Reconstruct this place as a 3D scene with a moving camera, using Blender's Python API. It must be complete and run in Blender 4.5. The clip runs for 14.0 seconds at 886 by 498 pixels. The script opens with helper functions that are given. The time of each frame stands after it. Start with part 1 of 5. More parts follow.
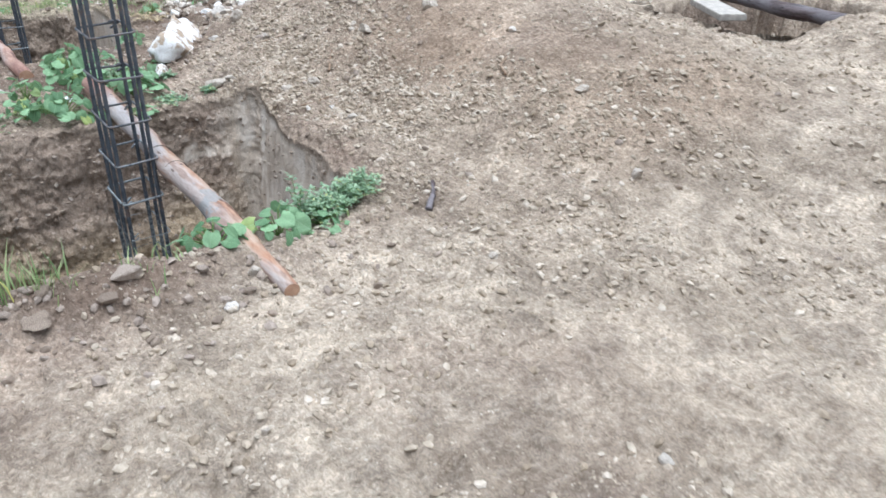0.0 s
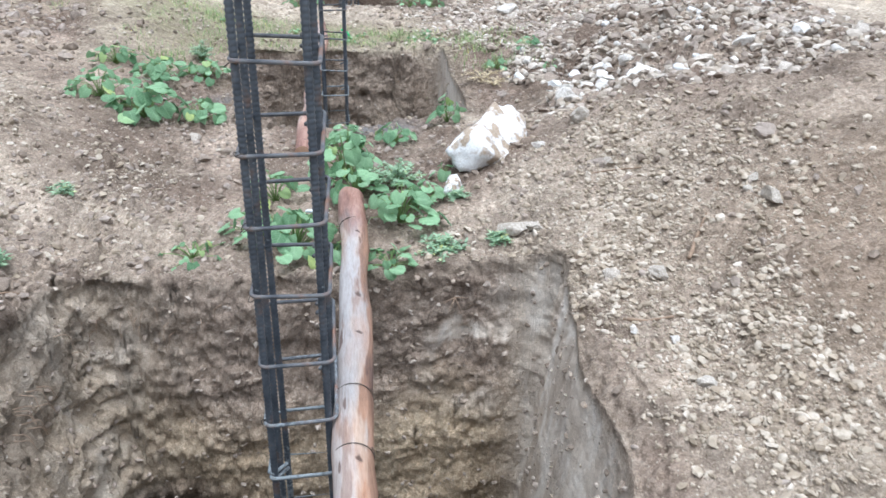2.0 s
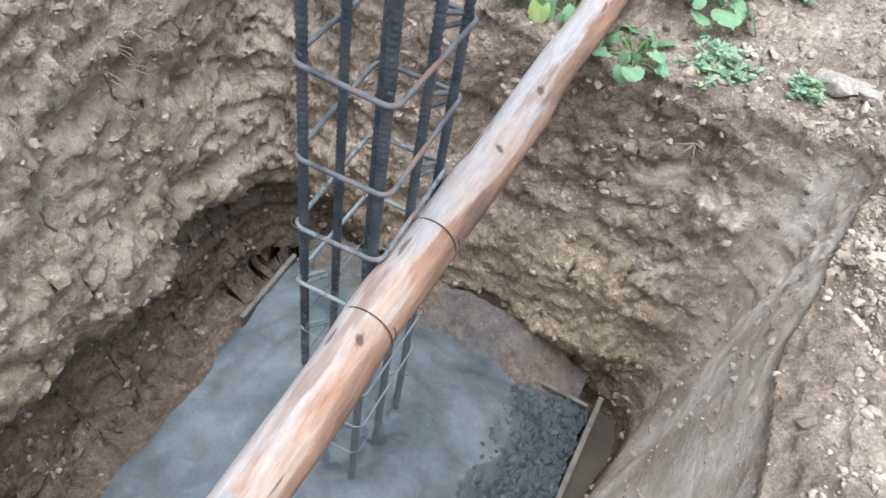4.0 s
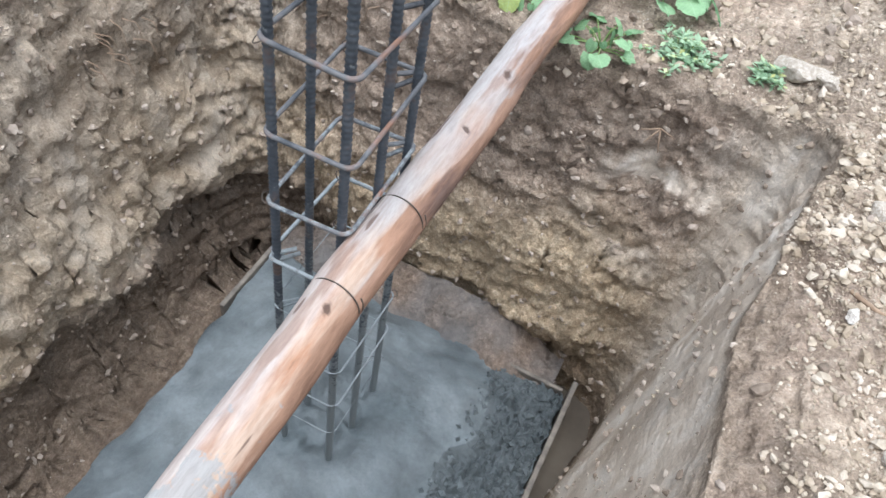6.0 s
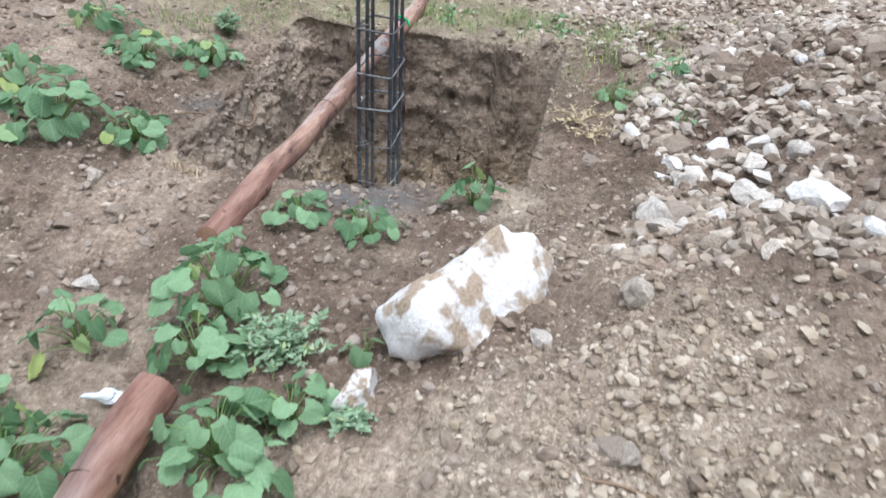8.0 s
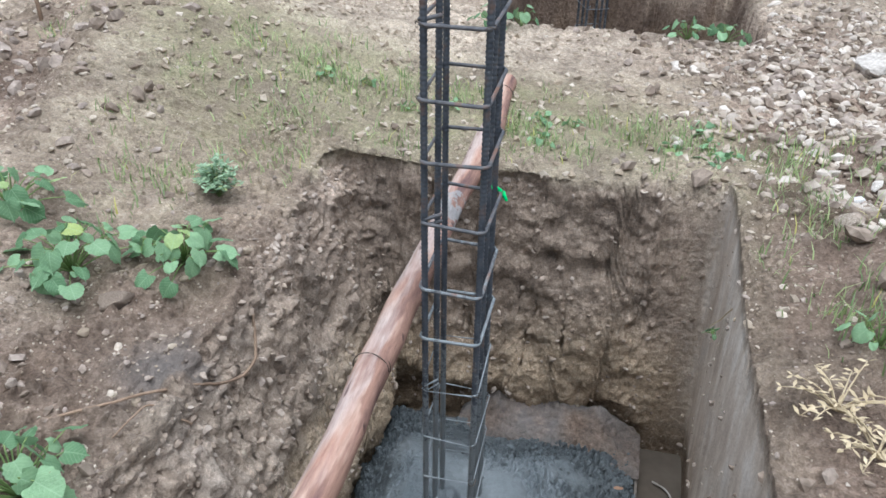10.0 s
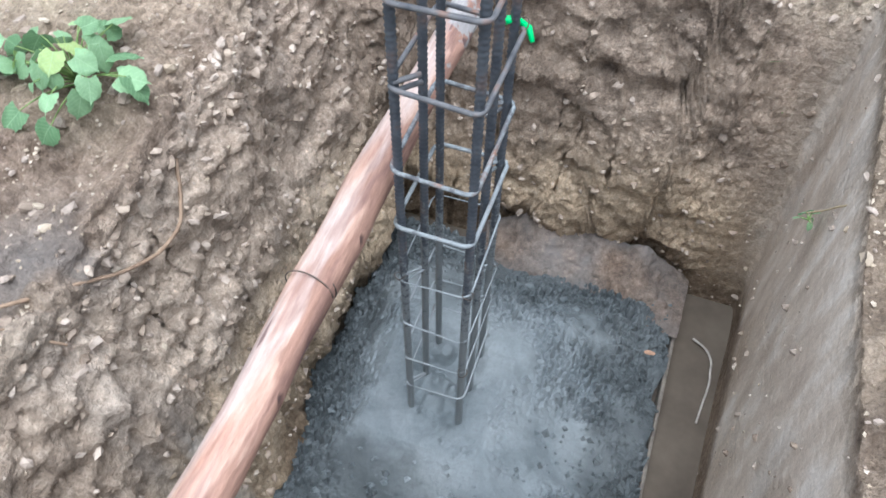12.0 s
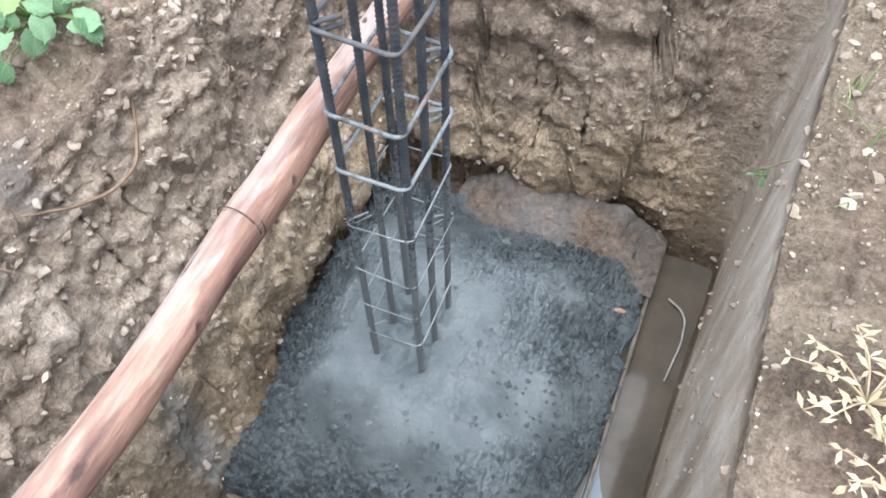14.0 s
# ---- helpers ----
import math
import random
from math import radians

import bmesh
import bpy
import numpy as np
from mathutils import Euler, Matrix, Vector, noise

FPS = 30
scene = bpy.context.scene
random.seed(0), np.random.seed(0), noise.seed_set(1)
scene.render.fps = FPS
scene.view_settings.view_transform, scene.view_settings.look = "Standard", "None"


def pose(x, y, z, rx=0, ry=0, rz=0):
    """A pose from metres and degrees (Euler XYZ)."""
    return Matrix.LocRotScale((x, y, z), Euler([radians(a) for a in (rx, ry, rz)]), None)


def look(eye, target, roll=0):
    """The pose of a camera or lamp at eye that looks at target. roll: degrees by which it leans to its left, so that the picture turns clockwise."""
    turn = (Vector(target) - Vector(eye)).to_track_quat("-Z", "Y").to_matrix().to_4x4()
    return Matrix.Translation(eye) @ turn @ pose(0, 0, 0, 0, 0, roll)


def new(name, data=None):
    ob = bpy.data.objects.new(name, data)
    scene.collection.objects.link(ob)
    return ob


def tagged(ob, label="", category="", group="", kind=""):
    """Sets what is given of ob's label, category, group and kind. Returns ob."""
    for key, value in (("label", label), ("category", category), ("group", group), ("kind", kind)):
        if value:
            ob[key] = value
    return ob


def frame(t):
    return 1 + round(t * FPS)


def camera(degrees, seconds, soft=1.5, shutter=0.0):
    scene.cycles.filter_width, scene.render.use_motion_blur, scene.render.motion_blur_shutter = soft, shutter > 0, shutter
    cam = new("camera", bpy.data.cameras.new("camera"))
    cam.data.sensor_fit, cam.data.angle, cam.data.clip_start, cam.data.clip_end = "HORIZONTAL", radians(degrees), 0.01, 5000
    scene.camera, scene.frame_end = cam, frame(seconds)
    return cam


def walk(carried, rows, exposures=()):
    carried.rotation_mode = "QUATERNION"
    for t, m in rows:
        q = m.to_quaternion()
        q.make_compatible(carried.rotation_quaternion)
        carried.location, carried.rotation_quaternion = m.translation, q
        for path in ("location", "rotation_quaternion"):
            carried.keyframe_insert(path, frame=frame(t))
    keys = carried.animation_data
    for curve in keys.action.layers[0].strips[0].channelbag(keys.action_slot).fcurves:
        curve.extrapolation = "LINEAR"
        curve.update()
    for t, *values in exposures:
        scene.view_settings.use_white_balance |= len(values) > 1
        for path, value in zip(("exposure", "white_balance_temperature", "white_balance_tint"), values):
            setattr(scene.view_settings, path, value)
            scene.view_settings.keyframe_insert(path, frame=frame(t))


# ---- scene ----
cam = camera(58.9, 14.0, soft=1.5, shutter=0.12)
METRES, EYE, TILT, LEAN, TURN = 8.0, 1.5, 0.0, 0.0, -34.9
ROWS = [
    (0.0, 0.0, 0.0, 0.0, 0.02, -26.91, -0.04),
    (0.5, -0.0194, 0.0688, 0.0043, 5.83, -24.8, -0.95),
    (1.0, -0.0215, 0.1399, 0.0043, 10.75, -24.59, -1.12),
    (1.5, -0.0343, 0.2093, 0.0093, 18.31, -25.5, -1.14),
    (2.0, -0.0389, 0.2663, 0.0113, 28.4, -26.92, -1.24),
    (2.5, -0.0469, 0.3179, 0.0146, 38.58, -29.26, -3.24),
    (3.0, -0.0646, 0.3487, 0.0073, 48.0, -34.62, -5.77),
    (3.5, -0.0683, 0.3686, -0.0023, 55.38, -43.85, -6.46),
    (4.0, -0.0699, 0.3802, -0.0115, 62.21, -51.79, -7.54),
    (6.5, -0.051, 0.3849, -0.0092, 61.06, -50.8, -7.9),
    (7.0, -0.0295, 0.424, -0.0011, 55.73, -44.37, -6.27),
    (7.5, -0.0402, 0.4656, 0.0057, 49.11, -38.28, -5.82),
    (8.0, -0.0869, 0.5305, 0.0094, 46.45, -32.66, -3.05),
    (8.5, -0.1325, 0.5846, 0.0014, 48.7, -30.42, -1.48),
    (9.0, -0.1831, 0.6095, 0.0027, 49.44, -27.54, -0.07),
    (11.5, -0.347, 0.7402, -0.0089, 46.71, -48.1, -1.15),
    (12.0, -0.3396, 0.7512, -0.0143, 54.65, -54.02, -0.58),
    (12.5, -0.3247, 0.7607, -0.0174, 61.59, -59.41, -0.17),
    (13.0, -0.3158, 0.7611, -0.0221, 64.21, -63.67, -1.55),
    (13.5, -0.3189, 0.7595, -0.0165, 60.96, -61.3, -1.56),
    (14.0, -0.3171, 0.7696, -0.0143, 57.47, -56.3, 0.74),
]
walk(cam, [(t, pose(0, 0, EYE, TILT, LEAN, TURN) @ pose(METRES * x, METRES * y, METRES * z, 90 + pitch, roll, yaw)) for t, x, y, z, yaw, pitch, roll in ROWS],
     exposures=[(0.0, 0.46, 5590, 7), (1.0, 0.59, 5510, 7), (2.0, 0.57, 5530, 7), (4.0, 0.74, 5650, 7), (6.5, 0.69, 5790, 8), (8.0, 0.30, 5790, 9), (9.2, 0.33, 5640, 8), (11.5, 0.72, 5720, 8), (12.0, 0.92, 5680, 8), (14.0, 1.04, 5790, 8)])

# ---- world, light ----
world = bpy.data.worlds.new("sky")
scene.world = world
world.use_nodes = True
_wn = world.node_tree.nodes
_wl = world.node_tree.links
_sky = _wn.new("ShaderNodeTexSky")
_sky.sky_type = "NISHITA"
_sky.sun_disc = False
_sky.sun_elevation = radians(83)
_sky.sun_rotation = radians(157)
_sky.air_density, _sky.dust_density, _sky.ozone_density = 1.0, 6.0, 1.0
_hsv = _wn.new("ShaderNodeHueSaturation")
_hsv.inputs["Saturation"].default_value = 0.25
_wl.new(_sky.outputs[0], _hsv.inputs["Color"])
_wl.new(_hsv.outputs[0], _wn["Background"].inputs[0])
_wn["Background"].inputs[1].default_value = 0.15
sun = new("sun", bpy.data.lights.new("sun", "SUN"))
sun.data.energy, sun.data.angle, sun.data.color = 1.6, radians(70), (1.0, 0.985, 0.965)
sun.matrix_world = look((1.4, -3.3, 30), (0, 0, 0))


# ---- noise and mesh helpers ----
def lattice(p, seed):
    """Smooth noise in -1..1 at the places p (n, 3)."""
    i = np.floor(p).astype(np.int64)
    f = p - i
    f = f * f * f * (f * (f * 6 - 15) + 10)
    out = np.zeros(len(p))
    for dx in (0, 1):
        for dy in (0, 1):
            for dz in (0, 1):
                n = (i[:, 0] + dx) * 73856093 ^ (i[:, 1] + dy) * 19349663 ^ (i[:, 2] + dz) * 83492791 ^ seed * 2654435
                n = (n ^ (n >> 13)) * 1274126177 & 0x7FFFFFFF
                n = (n ^ (n >> 16)) & 0xFFFF
                w = (f[:, 0] if dx else 1 - f[:, 0]) * (f[:, 1] if dy else 1 - f[:, 1]) * (f[:, 2] if dz else 1 - f[:, 2])
                out += w * (n / 32767.5 - 1)
    return out


def fbm(p, scale, seed=0, octaves=3, gain=0.5):
    p = np.asarray(p, float) * scale
    out, a = 0, 1.0
    for k in range(octaves):
        out = out + a * lattice(p + 17.3 * k, seed + k)
        p, a = p * 2.03, a * gain
    return out


def cells(p, scale, seed=0):
    """Lumps 0..1 of random height, parted by crevices, at the places p (n, 3)."""
    p = np.asarray(p, float) * scale
    i0 = np.floor(p - 0.5).astype(np.int64)
    d1, d2, tall = np.full(len(p), 9.0), np.full(len(p), 9.0), np.zeros(len(p))
    for dx in (0, 1):
        for dy in (0, 1):
            for dz in (0, 1):
                c = i0 + np.array([dx, dy, dz])
                n = c[:, 0] * 73856093 ^ c[:, 1] * 19349663 ^ c[:, 2] * 83492791 ^ seed * 2654435
                n = (n ^ (n >> 13)) * 1274126177 & 0x7FFFFFFF
                n = n ^ (n >> 15)
                at = c + 0.15 + 0.7 * np.stack([n & 1023, (n >> 8) & 1023, (n >> 18) & 1023], 1) / 1023.0
                d = np.sqrt(((p - at) ** 2).sum(1))
                first = d < d1
                d2 = np.where(first, d1, np.minimum(d2, d))
                tall = np.where(first, ((n >> 5) & 255) / 255.0, tall)
                d1 = np.where(first, d, d1)
    edge = np.clip((d2 - d1) / 0.35, 0, 1)
    return (0.35 + 0.65 * tall) * edge * (2 - edge) * (1 - 0.35 * d1)


def mesh_of(name, verts, faces, smooth=True):
    me = bpy.data.meshes.new(name)
    me.from_pydata([tuple(v) for v in verts], [], faces)
    if smooth:
        me.polygons.foreach_set("use_smooth", [True] * len(me.polygons))
    me.update()
    return me


def quads_mesh(name, V, F, smooth=True):
    """A mesh from arrays of corners (n, 3) and of faces that all have as many corners (m, k)."""
    me = bpy.data.meshes.new(name)
    V, F = np.asarray(V, np.float32), np.asarray(F, np.int32)
    m, k = F.shape
    me.vertices.add(len(V))
    me.vertices.foreach_set("co", V.ravel())
    me.loops.add(m * k)
    me.loops.foreach_set("vertex_index", F.ravel())
    me.polygons.add(m)
    me.polygons.foreach_set("loop_start", np.arange(0, m * k, k, dtype=np.int32))
    me.polygons.foreach_set("use_smooth", np.full(m, smooth))
    me.update(calc_edges=True)
    me.validate()
    return me


def thing(name, me, material, label="", category="", group="", kind="", parent=None):
    if material and not me.materials:
        me.materials.append(material)
    ob = new(name, me)
    if parent:
        ob.parent = parent
    return tagged(ob, label, category, group, kind)


def part(name, bm, material, parent, label=""):
    """Links a bmesh, or a mesh, as one object under parent."""
    if isinstance(bm, bmesh.types.BMesh):
        me = bpy.data.meshes.new(name)
        bm.to_mesh(me)
        bm.free()
    else:
        me = bm
    return thing(name, me, material, label, parent=parent)


def tube_arrays(path, radii, sides=8, caps=True):
    """Corners and faces of a tube along path (n, 3) with a radius at each place."""
    path = np.asarray(path, float)
    n = len(path)
    radii = np.broadcast_to(np.asarray(radii, float), (n,))
    T = np.gradient(path, axis=0)
    T /= np.linalg.norm(T, axis=1)[:, None] + 1e-9
    ref = np.array([0, 0, 1.0]) if abs(T[0, 2]) < 0.9 else np.array([1.0, 0, 0])
    A = np.cross(T, ref)
    A /= np.linalg.norm(A, axis=1)[:, None] + 1e-9
    B = np.cross(A, T)
    ang = np.arange(sides) * 2 * np.pi / sides
    V = path[:, None] + radii[:, None, None] * (np.cos(ang)[None, :, None] * A[:, None] + np.sin(ang)[None, :, None] * B[:, None])
    V = V.reshape(-1, 3)
    F = []
    for i in range(n - 1):
        for j in range(sides):
            k = (j + 1) % sides
            F.append((i * sides + j, i * sides + k, (i + 1) * sides + k, (i + 1) * sides + j))
    if caps:
        F.append(tuple(range(sides))[::-1])
        F.append(tuple((n - 1) * sides + j for j in range(sides)))
    return V, F


def tube(name, path, radii, sides=8):
    V, F = tube_arrays(path, radii, sides)
    return mesh_of(name, V, F)


def tubes(name, pairs, sides=5):
    """Several tubes of one part in one mesh."""
    VV, FF, o = [], [], 0
    for path, radii in pairs:
        V, F = tube_arrays(path, radii, sides)
        VV.append(V)
        FF += [tuple(o + i for i in f) for f in F]
        o += len(V)
    return mesh_of(name, np.concatenate(VV), FF)


# ---- materials ----
def material(name, rough=0.9, metal=0.0, spec=0.3):
    m = bpy.data.materials.new(name)
    m.use_nodes = True
    b = m.node_tree.nodes["Principled BSDF"]
    b.inputs["Roughness"].default_value = rough
    b.inputs["Metallic"].default_value = metal
    b.inputs["Specular IOR Level"].default_value = spec
    return m, m.node_tree.nodes, m.node_tree.links, b


def noise_node(N, L, scale, detail=4.0, rough=0.6, coords=None):
    n = N.new("ShaderNodeTexNoise")
    n.inputs["Scale"].default_value, n.inputs["Detail"].default_value, n.inputs["Roughness"].default_value = scale, detail, rough
    if coords is not None:
        L.new(coords, n.inputs["Vector"])
    return n.outputs["Fac"]


def ramp(N, L, fac, stops):
    r = N.new("ShaderNodeValToRGB")
    e = r.color_ramp.elements
    while len(e) < len(stops):
        e.new(0.5)
    for s, (at, c) in zip(e, stops):
        s.position, s.color = at, (*c, 1) if len(c) == 3 else c
    L.new(fac, r.inputs[0])
    return r.outputs[0]


def mix(N, L, fac, a, b, kind="MIX"):
    m = N.new("ShaderNodeMix")
    m.data_type, m.blend_type = "RGBA", kind
    for sock, v in ((m.inputs["Factor"], fac), (m.inputs["A"], a), (m.inputs["B"], b)):
        if isinstance(v, bpy.types.NodeSocket):
            L.new(v, sock)
        elif isinstance(v, tuple):
            sock.default_value = (*v, 1)
        else:
            sock.default_value = v
    return m.outputs["Result"]


def maths(N, L, op, a, b=0.0):
    m = N.new("ShaderNodeMath")
    m.operation = op
    for sock, v in zip(m.inputs, (a, b)):
        if isinstance(v, bpy.types.NodeSocket):
            L.new(v, sock)
        else:
            sock.default_value = v
    return m.outputs[0]


def bump(N, L, bsdf, height, strength=0.5, distance=0.01):
    b = N.new("ShaderNodeBump")
    b.inputs["Strength"].default_value, b.inputs["Distance"].default_value = strength, distance
    L.new(height, b.inputs["Height"])
    L.new(b.outputs[0], bsdf.inputs["Normal"])


def place(N):
    return N.new("ShaderNodeTexCoord").outputs["Object"]


def soil_material():
    """Dug earth: the mesh says where it is humus, subsoil, loose gravel or turf; noise does the rest."""
    m, N, L, b = material("dug_soil", 0.95, 0, 0.15)
    P = place(N)
    at = N.new("ShaderNodeAttribute")
    at.attribute_name = "soil"
    sep = N.new("ShaderNodeSeparateColor")
    L.new(at.outputs["Color"], sep.inputs[0])
    fresh, tan, red = sep.outputs[0], sep.outputs[1], sep.outputs[2]
    turf = at.outputs["Alpha"]
    big, mid, fine, grit = (noise_node(N, L, s, d, r, P) for s, d, r in ((1.3, 3, 0.6), (7, 5, 0.65), (38, 6, 0.7), (150, 3, 0.7)))
    loose = ramp(N, L, fine, [(0.28, (0.25, 0.2, 0.15)), (0.45, (0.39, 0.32, 0.25)), (0.6, (0.51, 0.435, 0.35)), (0.75, (0.64, 0.565, 0.475))])
    dusty = ramp(N, L, fine, [(0.25, (0.38, 0.312, 0.238)), (0.5, (0.55, 0.47, 0.375)), (0.72, (0.67, 0.59, 0.49))])
    humus = ramp(N, L, fine, [(0.25, (0.225, 0.168, 0.13)), (0.5, (0.43, 0.34, 0.27)), (0.75, (0.64, 0.535, 0.445))])
    sub = ramp(N, L, fine, [(0.25, (0.30, 0.22, 0.145)), (0.5, (0.52, 0.41, 0.285)), (0.75, (0.72, 0.61, 0.46))])
    rust = ramp(N, L, fine, [(0.25, (0.2, 0.142, 0.098)), (0.55, (0.38, 0.287, 0.21)), (0.75, (0.53, 0.425, 0.33))])
    lawn = ramp(N, L, mid, [(0.35, (0.36, 0.31, 0.22)), (0.55, (0.3, 0.29, 0.17)), (0.7, (0.2, 0.23, 0.1))])
    c = mix(N, L, ramp(N, L, mid, [(0.4, (0, 0, 0)), (0.62, (1, 1, 1))]), loose, dusty)
    c = mix(N, L, maths(N, L, "MULTIPLY", red, 0.85), c, rust)
    c = mix(N, L, maths(N, L, "MULTIPLY", turf, 0.8), c, lawn)
    c = mix(N, L, fresh, c, humus)
    c = mix(N, L, tan, c, sub)
    # faces cut smooth by the shovel, smeared with pale clay
    cut = N.new("ShaderNodeAttribute")
    cut.attribute_name = "slick"
    mp = N.new("ShaderNodeMapping")
    mp.inputs["Scale"].default_value = (5, 5, 1.6)
    L.new(P, mp.inputs["Vector"])
    smear = ramp(N, L, noise_node(N, L, 1.7, 4, 0.6, mp.outputs[0]), [(0.3, (0.5, 0.415, 0.335)), (0.48, (0.67, 0.58, 0.48)), (0.62, (0.82, 0.755, 0.67))])
    c = mix(N, L, 0.55, c, ramp(N, L, mid, [(0.3, (0.55, 0.55, 0.55)), (0.7, (1.25, 1.22, 1.18))]), "MULTIPLY")
    c = mix(N, L, 0.75, c, ramp(N, L, big, [(0.32, (0.62, 0.595, 0.57)), (0.5, (0.97, 0.96, 0.95)), (0.68, (1.25, 1.25, 1.24))]), "MULTIPLY")
    c = mix(N, L, 0.6, c, ramp(N, L, grit, [(0.35, (0.6, 0.6, 0.6)), (0.65, (1.3, 1.3, 1.3))]), "MULTIPLY")
    cell = N.new("ShaderNodeTexVoronoi")
    cell.inputs["Scale"].default_value = 75
    L.new(P, cell.inputs["Vector"])
    tone = N.new("ShaderNodeSeparateColor")
    L.new(cell.outputs["Color"], tone.inputs[0])
    c = mix(N, L, ramp(N, L, noise_node(N, L, 2.6, 4, 0.65, P), [(0.42, (0.2, 0.2, 0.2)), (0.62, (0.48, 0.48, 0.48))]), c, ramp(N, L, tone.outputs[0], [(0.0, (0.5, 0.48, 0.46)), (0.5, (0.95, 0.95, 0.95)), (0.82, (1.1, 1.1, 1.1)), (1.0, (1.6, 1.6, 1.6))]), "MULTIPLY")
    smear = mix(N, L, 0.5, smear, ramp(N, L, grit, [(0.35, (0.72, 0.7, 0.68)), (0.65, (1.15, 1.15, 1.15))]), "MULTIPLY")
    c = mix(N, L, maths(N, L, "MULTIPLY", cut.outputs["Fac"], 0.9), c, smear)
    spill = N.new("ShaderNodeAttribute")
    spill.attribute_name = "cement"
    c = mix(N, L, maths(N, L, "MULTIPLY", spill.outputs["Fac"], 0.75), c, ramp(N, L, mid, [(0.3, (0.24, 0.26, 0.27)), (0.7, (0.4, 0.42, 0.43))]))
    # damp earth, and the far pit's painted shade, darken the colour
    damp_shade = N.new("ShaderNodeAttribute")
    damp_shade.attribute_name = "damp_shade"
    c = mix(N, L, maths(N, L, "MULTIPLY", damp_shade.outputs["Fac"], 0.78), c, mix(N, L, 1.0, c, (0.42, 0.385, 0.37), "MULTIPLY"))
    L.new(c, b.inputs["Base Color"])
    chunk = N.new("ShaderNodeTexVoronoi")
    chunk.inputs["Scale"].default_value = 30
    L.new(P, chunk.inputs["Vector"])
    h = maths(N, L, "ADD", maths(N, L, "MULTIPLY", fine, 1.0), maths(N, L, "MULTIPLY", grit, 0.35))
    h = maths(N, L, "SUBTRACT", h, maths(N, L, "MULTIPLY", chunk.outputs["Distance"], 0.5))
    bump(N, L, b, maths(N, L, "MULTIPLY", h, maths(N, L, "SUBTRACT", 1.0, maths(N, L, "MULTIPLY", cut.outputs["Fac"], 0.7))), 0.9, 0.022)
    return m


def stone_material(name, low, mid_c, high, scale=14.0):
    m, N, L, b = material(name, 0.85, 0, 0.3)
    P = place(N)
    info = N.new("ShaderNodeObjectInfo").outputs["Random"]
    isl = N.new("ShaderNodeNewGeometry").outputs["Random Per Island"]
    v = maths(N, L, "FRACT", maths(N, L, "ADD", info, isl))
    n = noise_node(N, L, scale, 5, 0.65, P)
    c = ramp(N, L, n, [(0.3, low), (0.5, mid_c), (0.7, high)])
    c = mix(N, L, 0.8, c, ramp(N, L, v, [(0.0, (0.66, 0.61, 0.55)), (0.35, (0.88, 0.83, 0.76)), (0.7, (1.0, 1.0, 1.0)), (1.0, (1.25, 1.25, 1.25))]), "MULTIPLY")
    L.new(c, b.inputs["Base Color"])
    bump(N, L, b, noise_node(N, L, 60, 4, 0.7, P), 0.5, 0.006)
    return m


def concrete_material():
    m, N, L, b = material("wet_concrete", 0.5, 0, 0.32)
    P = place(N)
    n1, n2, n3 = noise_node(N, L, 4, 4, 0.6, P), noise_node(N, L, 70, 5, 0.75, P), noise_node(N, L, 230, 3, 0.7, P)
    paste_shade = N.new("ShaderNodeAttribute")
    paste_shade.attribute_name = "trowelled_shade"
    # rough and trowelled concrete; the mask also carries painted shade and sheen
    rough_c = ramp(N, L, n1, [(0.3, (0.052, 0.062, 0.066)), (0.5, (0.082, 0.095, 0.1)), (0.7, (0.13, 0.146, 0.151))])
    fine_c = ramp(N, L, n1, [(0.3, (0.105, 0.128, 0.138)), (0.5, (0.15, 0.173, 0.184)), (0.7, (0.205, 0.23, 0.24))])
    c = mix(N, L, ramp(N, L, maths(N, L, "ADD", paste_shade.outputs["Fac"], maths(N, L, "MULTIPLY", maths(N, L, "SUBTRACT", noise_node(N, L, 7, 4, 0.6, P), 0.5), 1.3)), [(0.5, (0, 0, 0)), (0.95, (1, 1, 1))]), rough_c, fine_c)
    c = mix(N, L, 0.35, c, ramp(N, L, n2, [(0.3, (0.6, 0.6, 0.6)), (0.65, (1.2, 1.2, 1.2))]), "MULTIPLY")
    L.new(c, b.inputs["Base Color"])
    L.new(ramp(N, L, n1, [(0.35, (0.4, 0.4, 0.4)), (0.65, (0.65, 0.65, 0.65))]), b.inputs["Roughness"])
    bump(N, L, b, maths(N, L, "ADD", n2, maths(N, L, "MULTIPLY", n3, 0.5)), 0.5, 0.01)
    return m


def rebar_material():
    """Dark blue-grey steel with rust, and dried cement towards the footing."""
    m, N, L, b = material("rebar_steel", 0.55, 0.35, 0.5)
    P = place(N)
    g = N.new("ShaderNodeNewGeometry")
    sep = N.new("ShaderNodeSeparateXYZ")
    L.new(g.outputs["Position"], sep.inputs[0])
    n1, n2 = noise_node(N, L, 9, 4, 0.6, P), noise_node(N, L, 70, 3, 0.6, P)
    c = ramp(N, L, n1, [(0.35, (0.05, 0.06, 0.075)), (0.55, (0.10, 0.115, 0.135)), (0.72, (0.19, 0.11, 0.07))])
    z = N.new("ShaderNodeMapRange")
    L.new(sep.outputs[2], z.inputs["Value"])
    z.inputs["From Min"].default_value, z.inputs["From Max"].default_value = 0.1, -0.75
    splash = ramp(N, L, maths(N, L, "ADD", maths(N, L, "MULTIPLY", z.outputs[0], 0.42), maths(N, L, "MULTIPLY", n2, 0.75)), [(0.5, (0, 0, 0)), (0.6, (1, 1, 1))])
    c = mix(N, L, splash, c, (0.22, 0.245, 0.255))
    L.new(c, b.inputs["Base Color"])
    bump(N, L, b, n2, 0.4, 0.002)
    return m


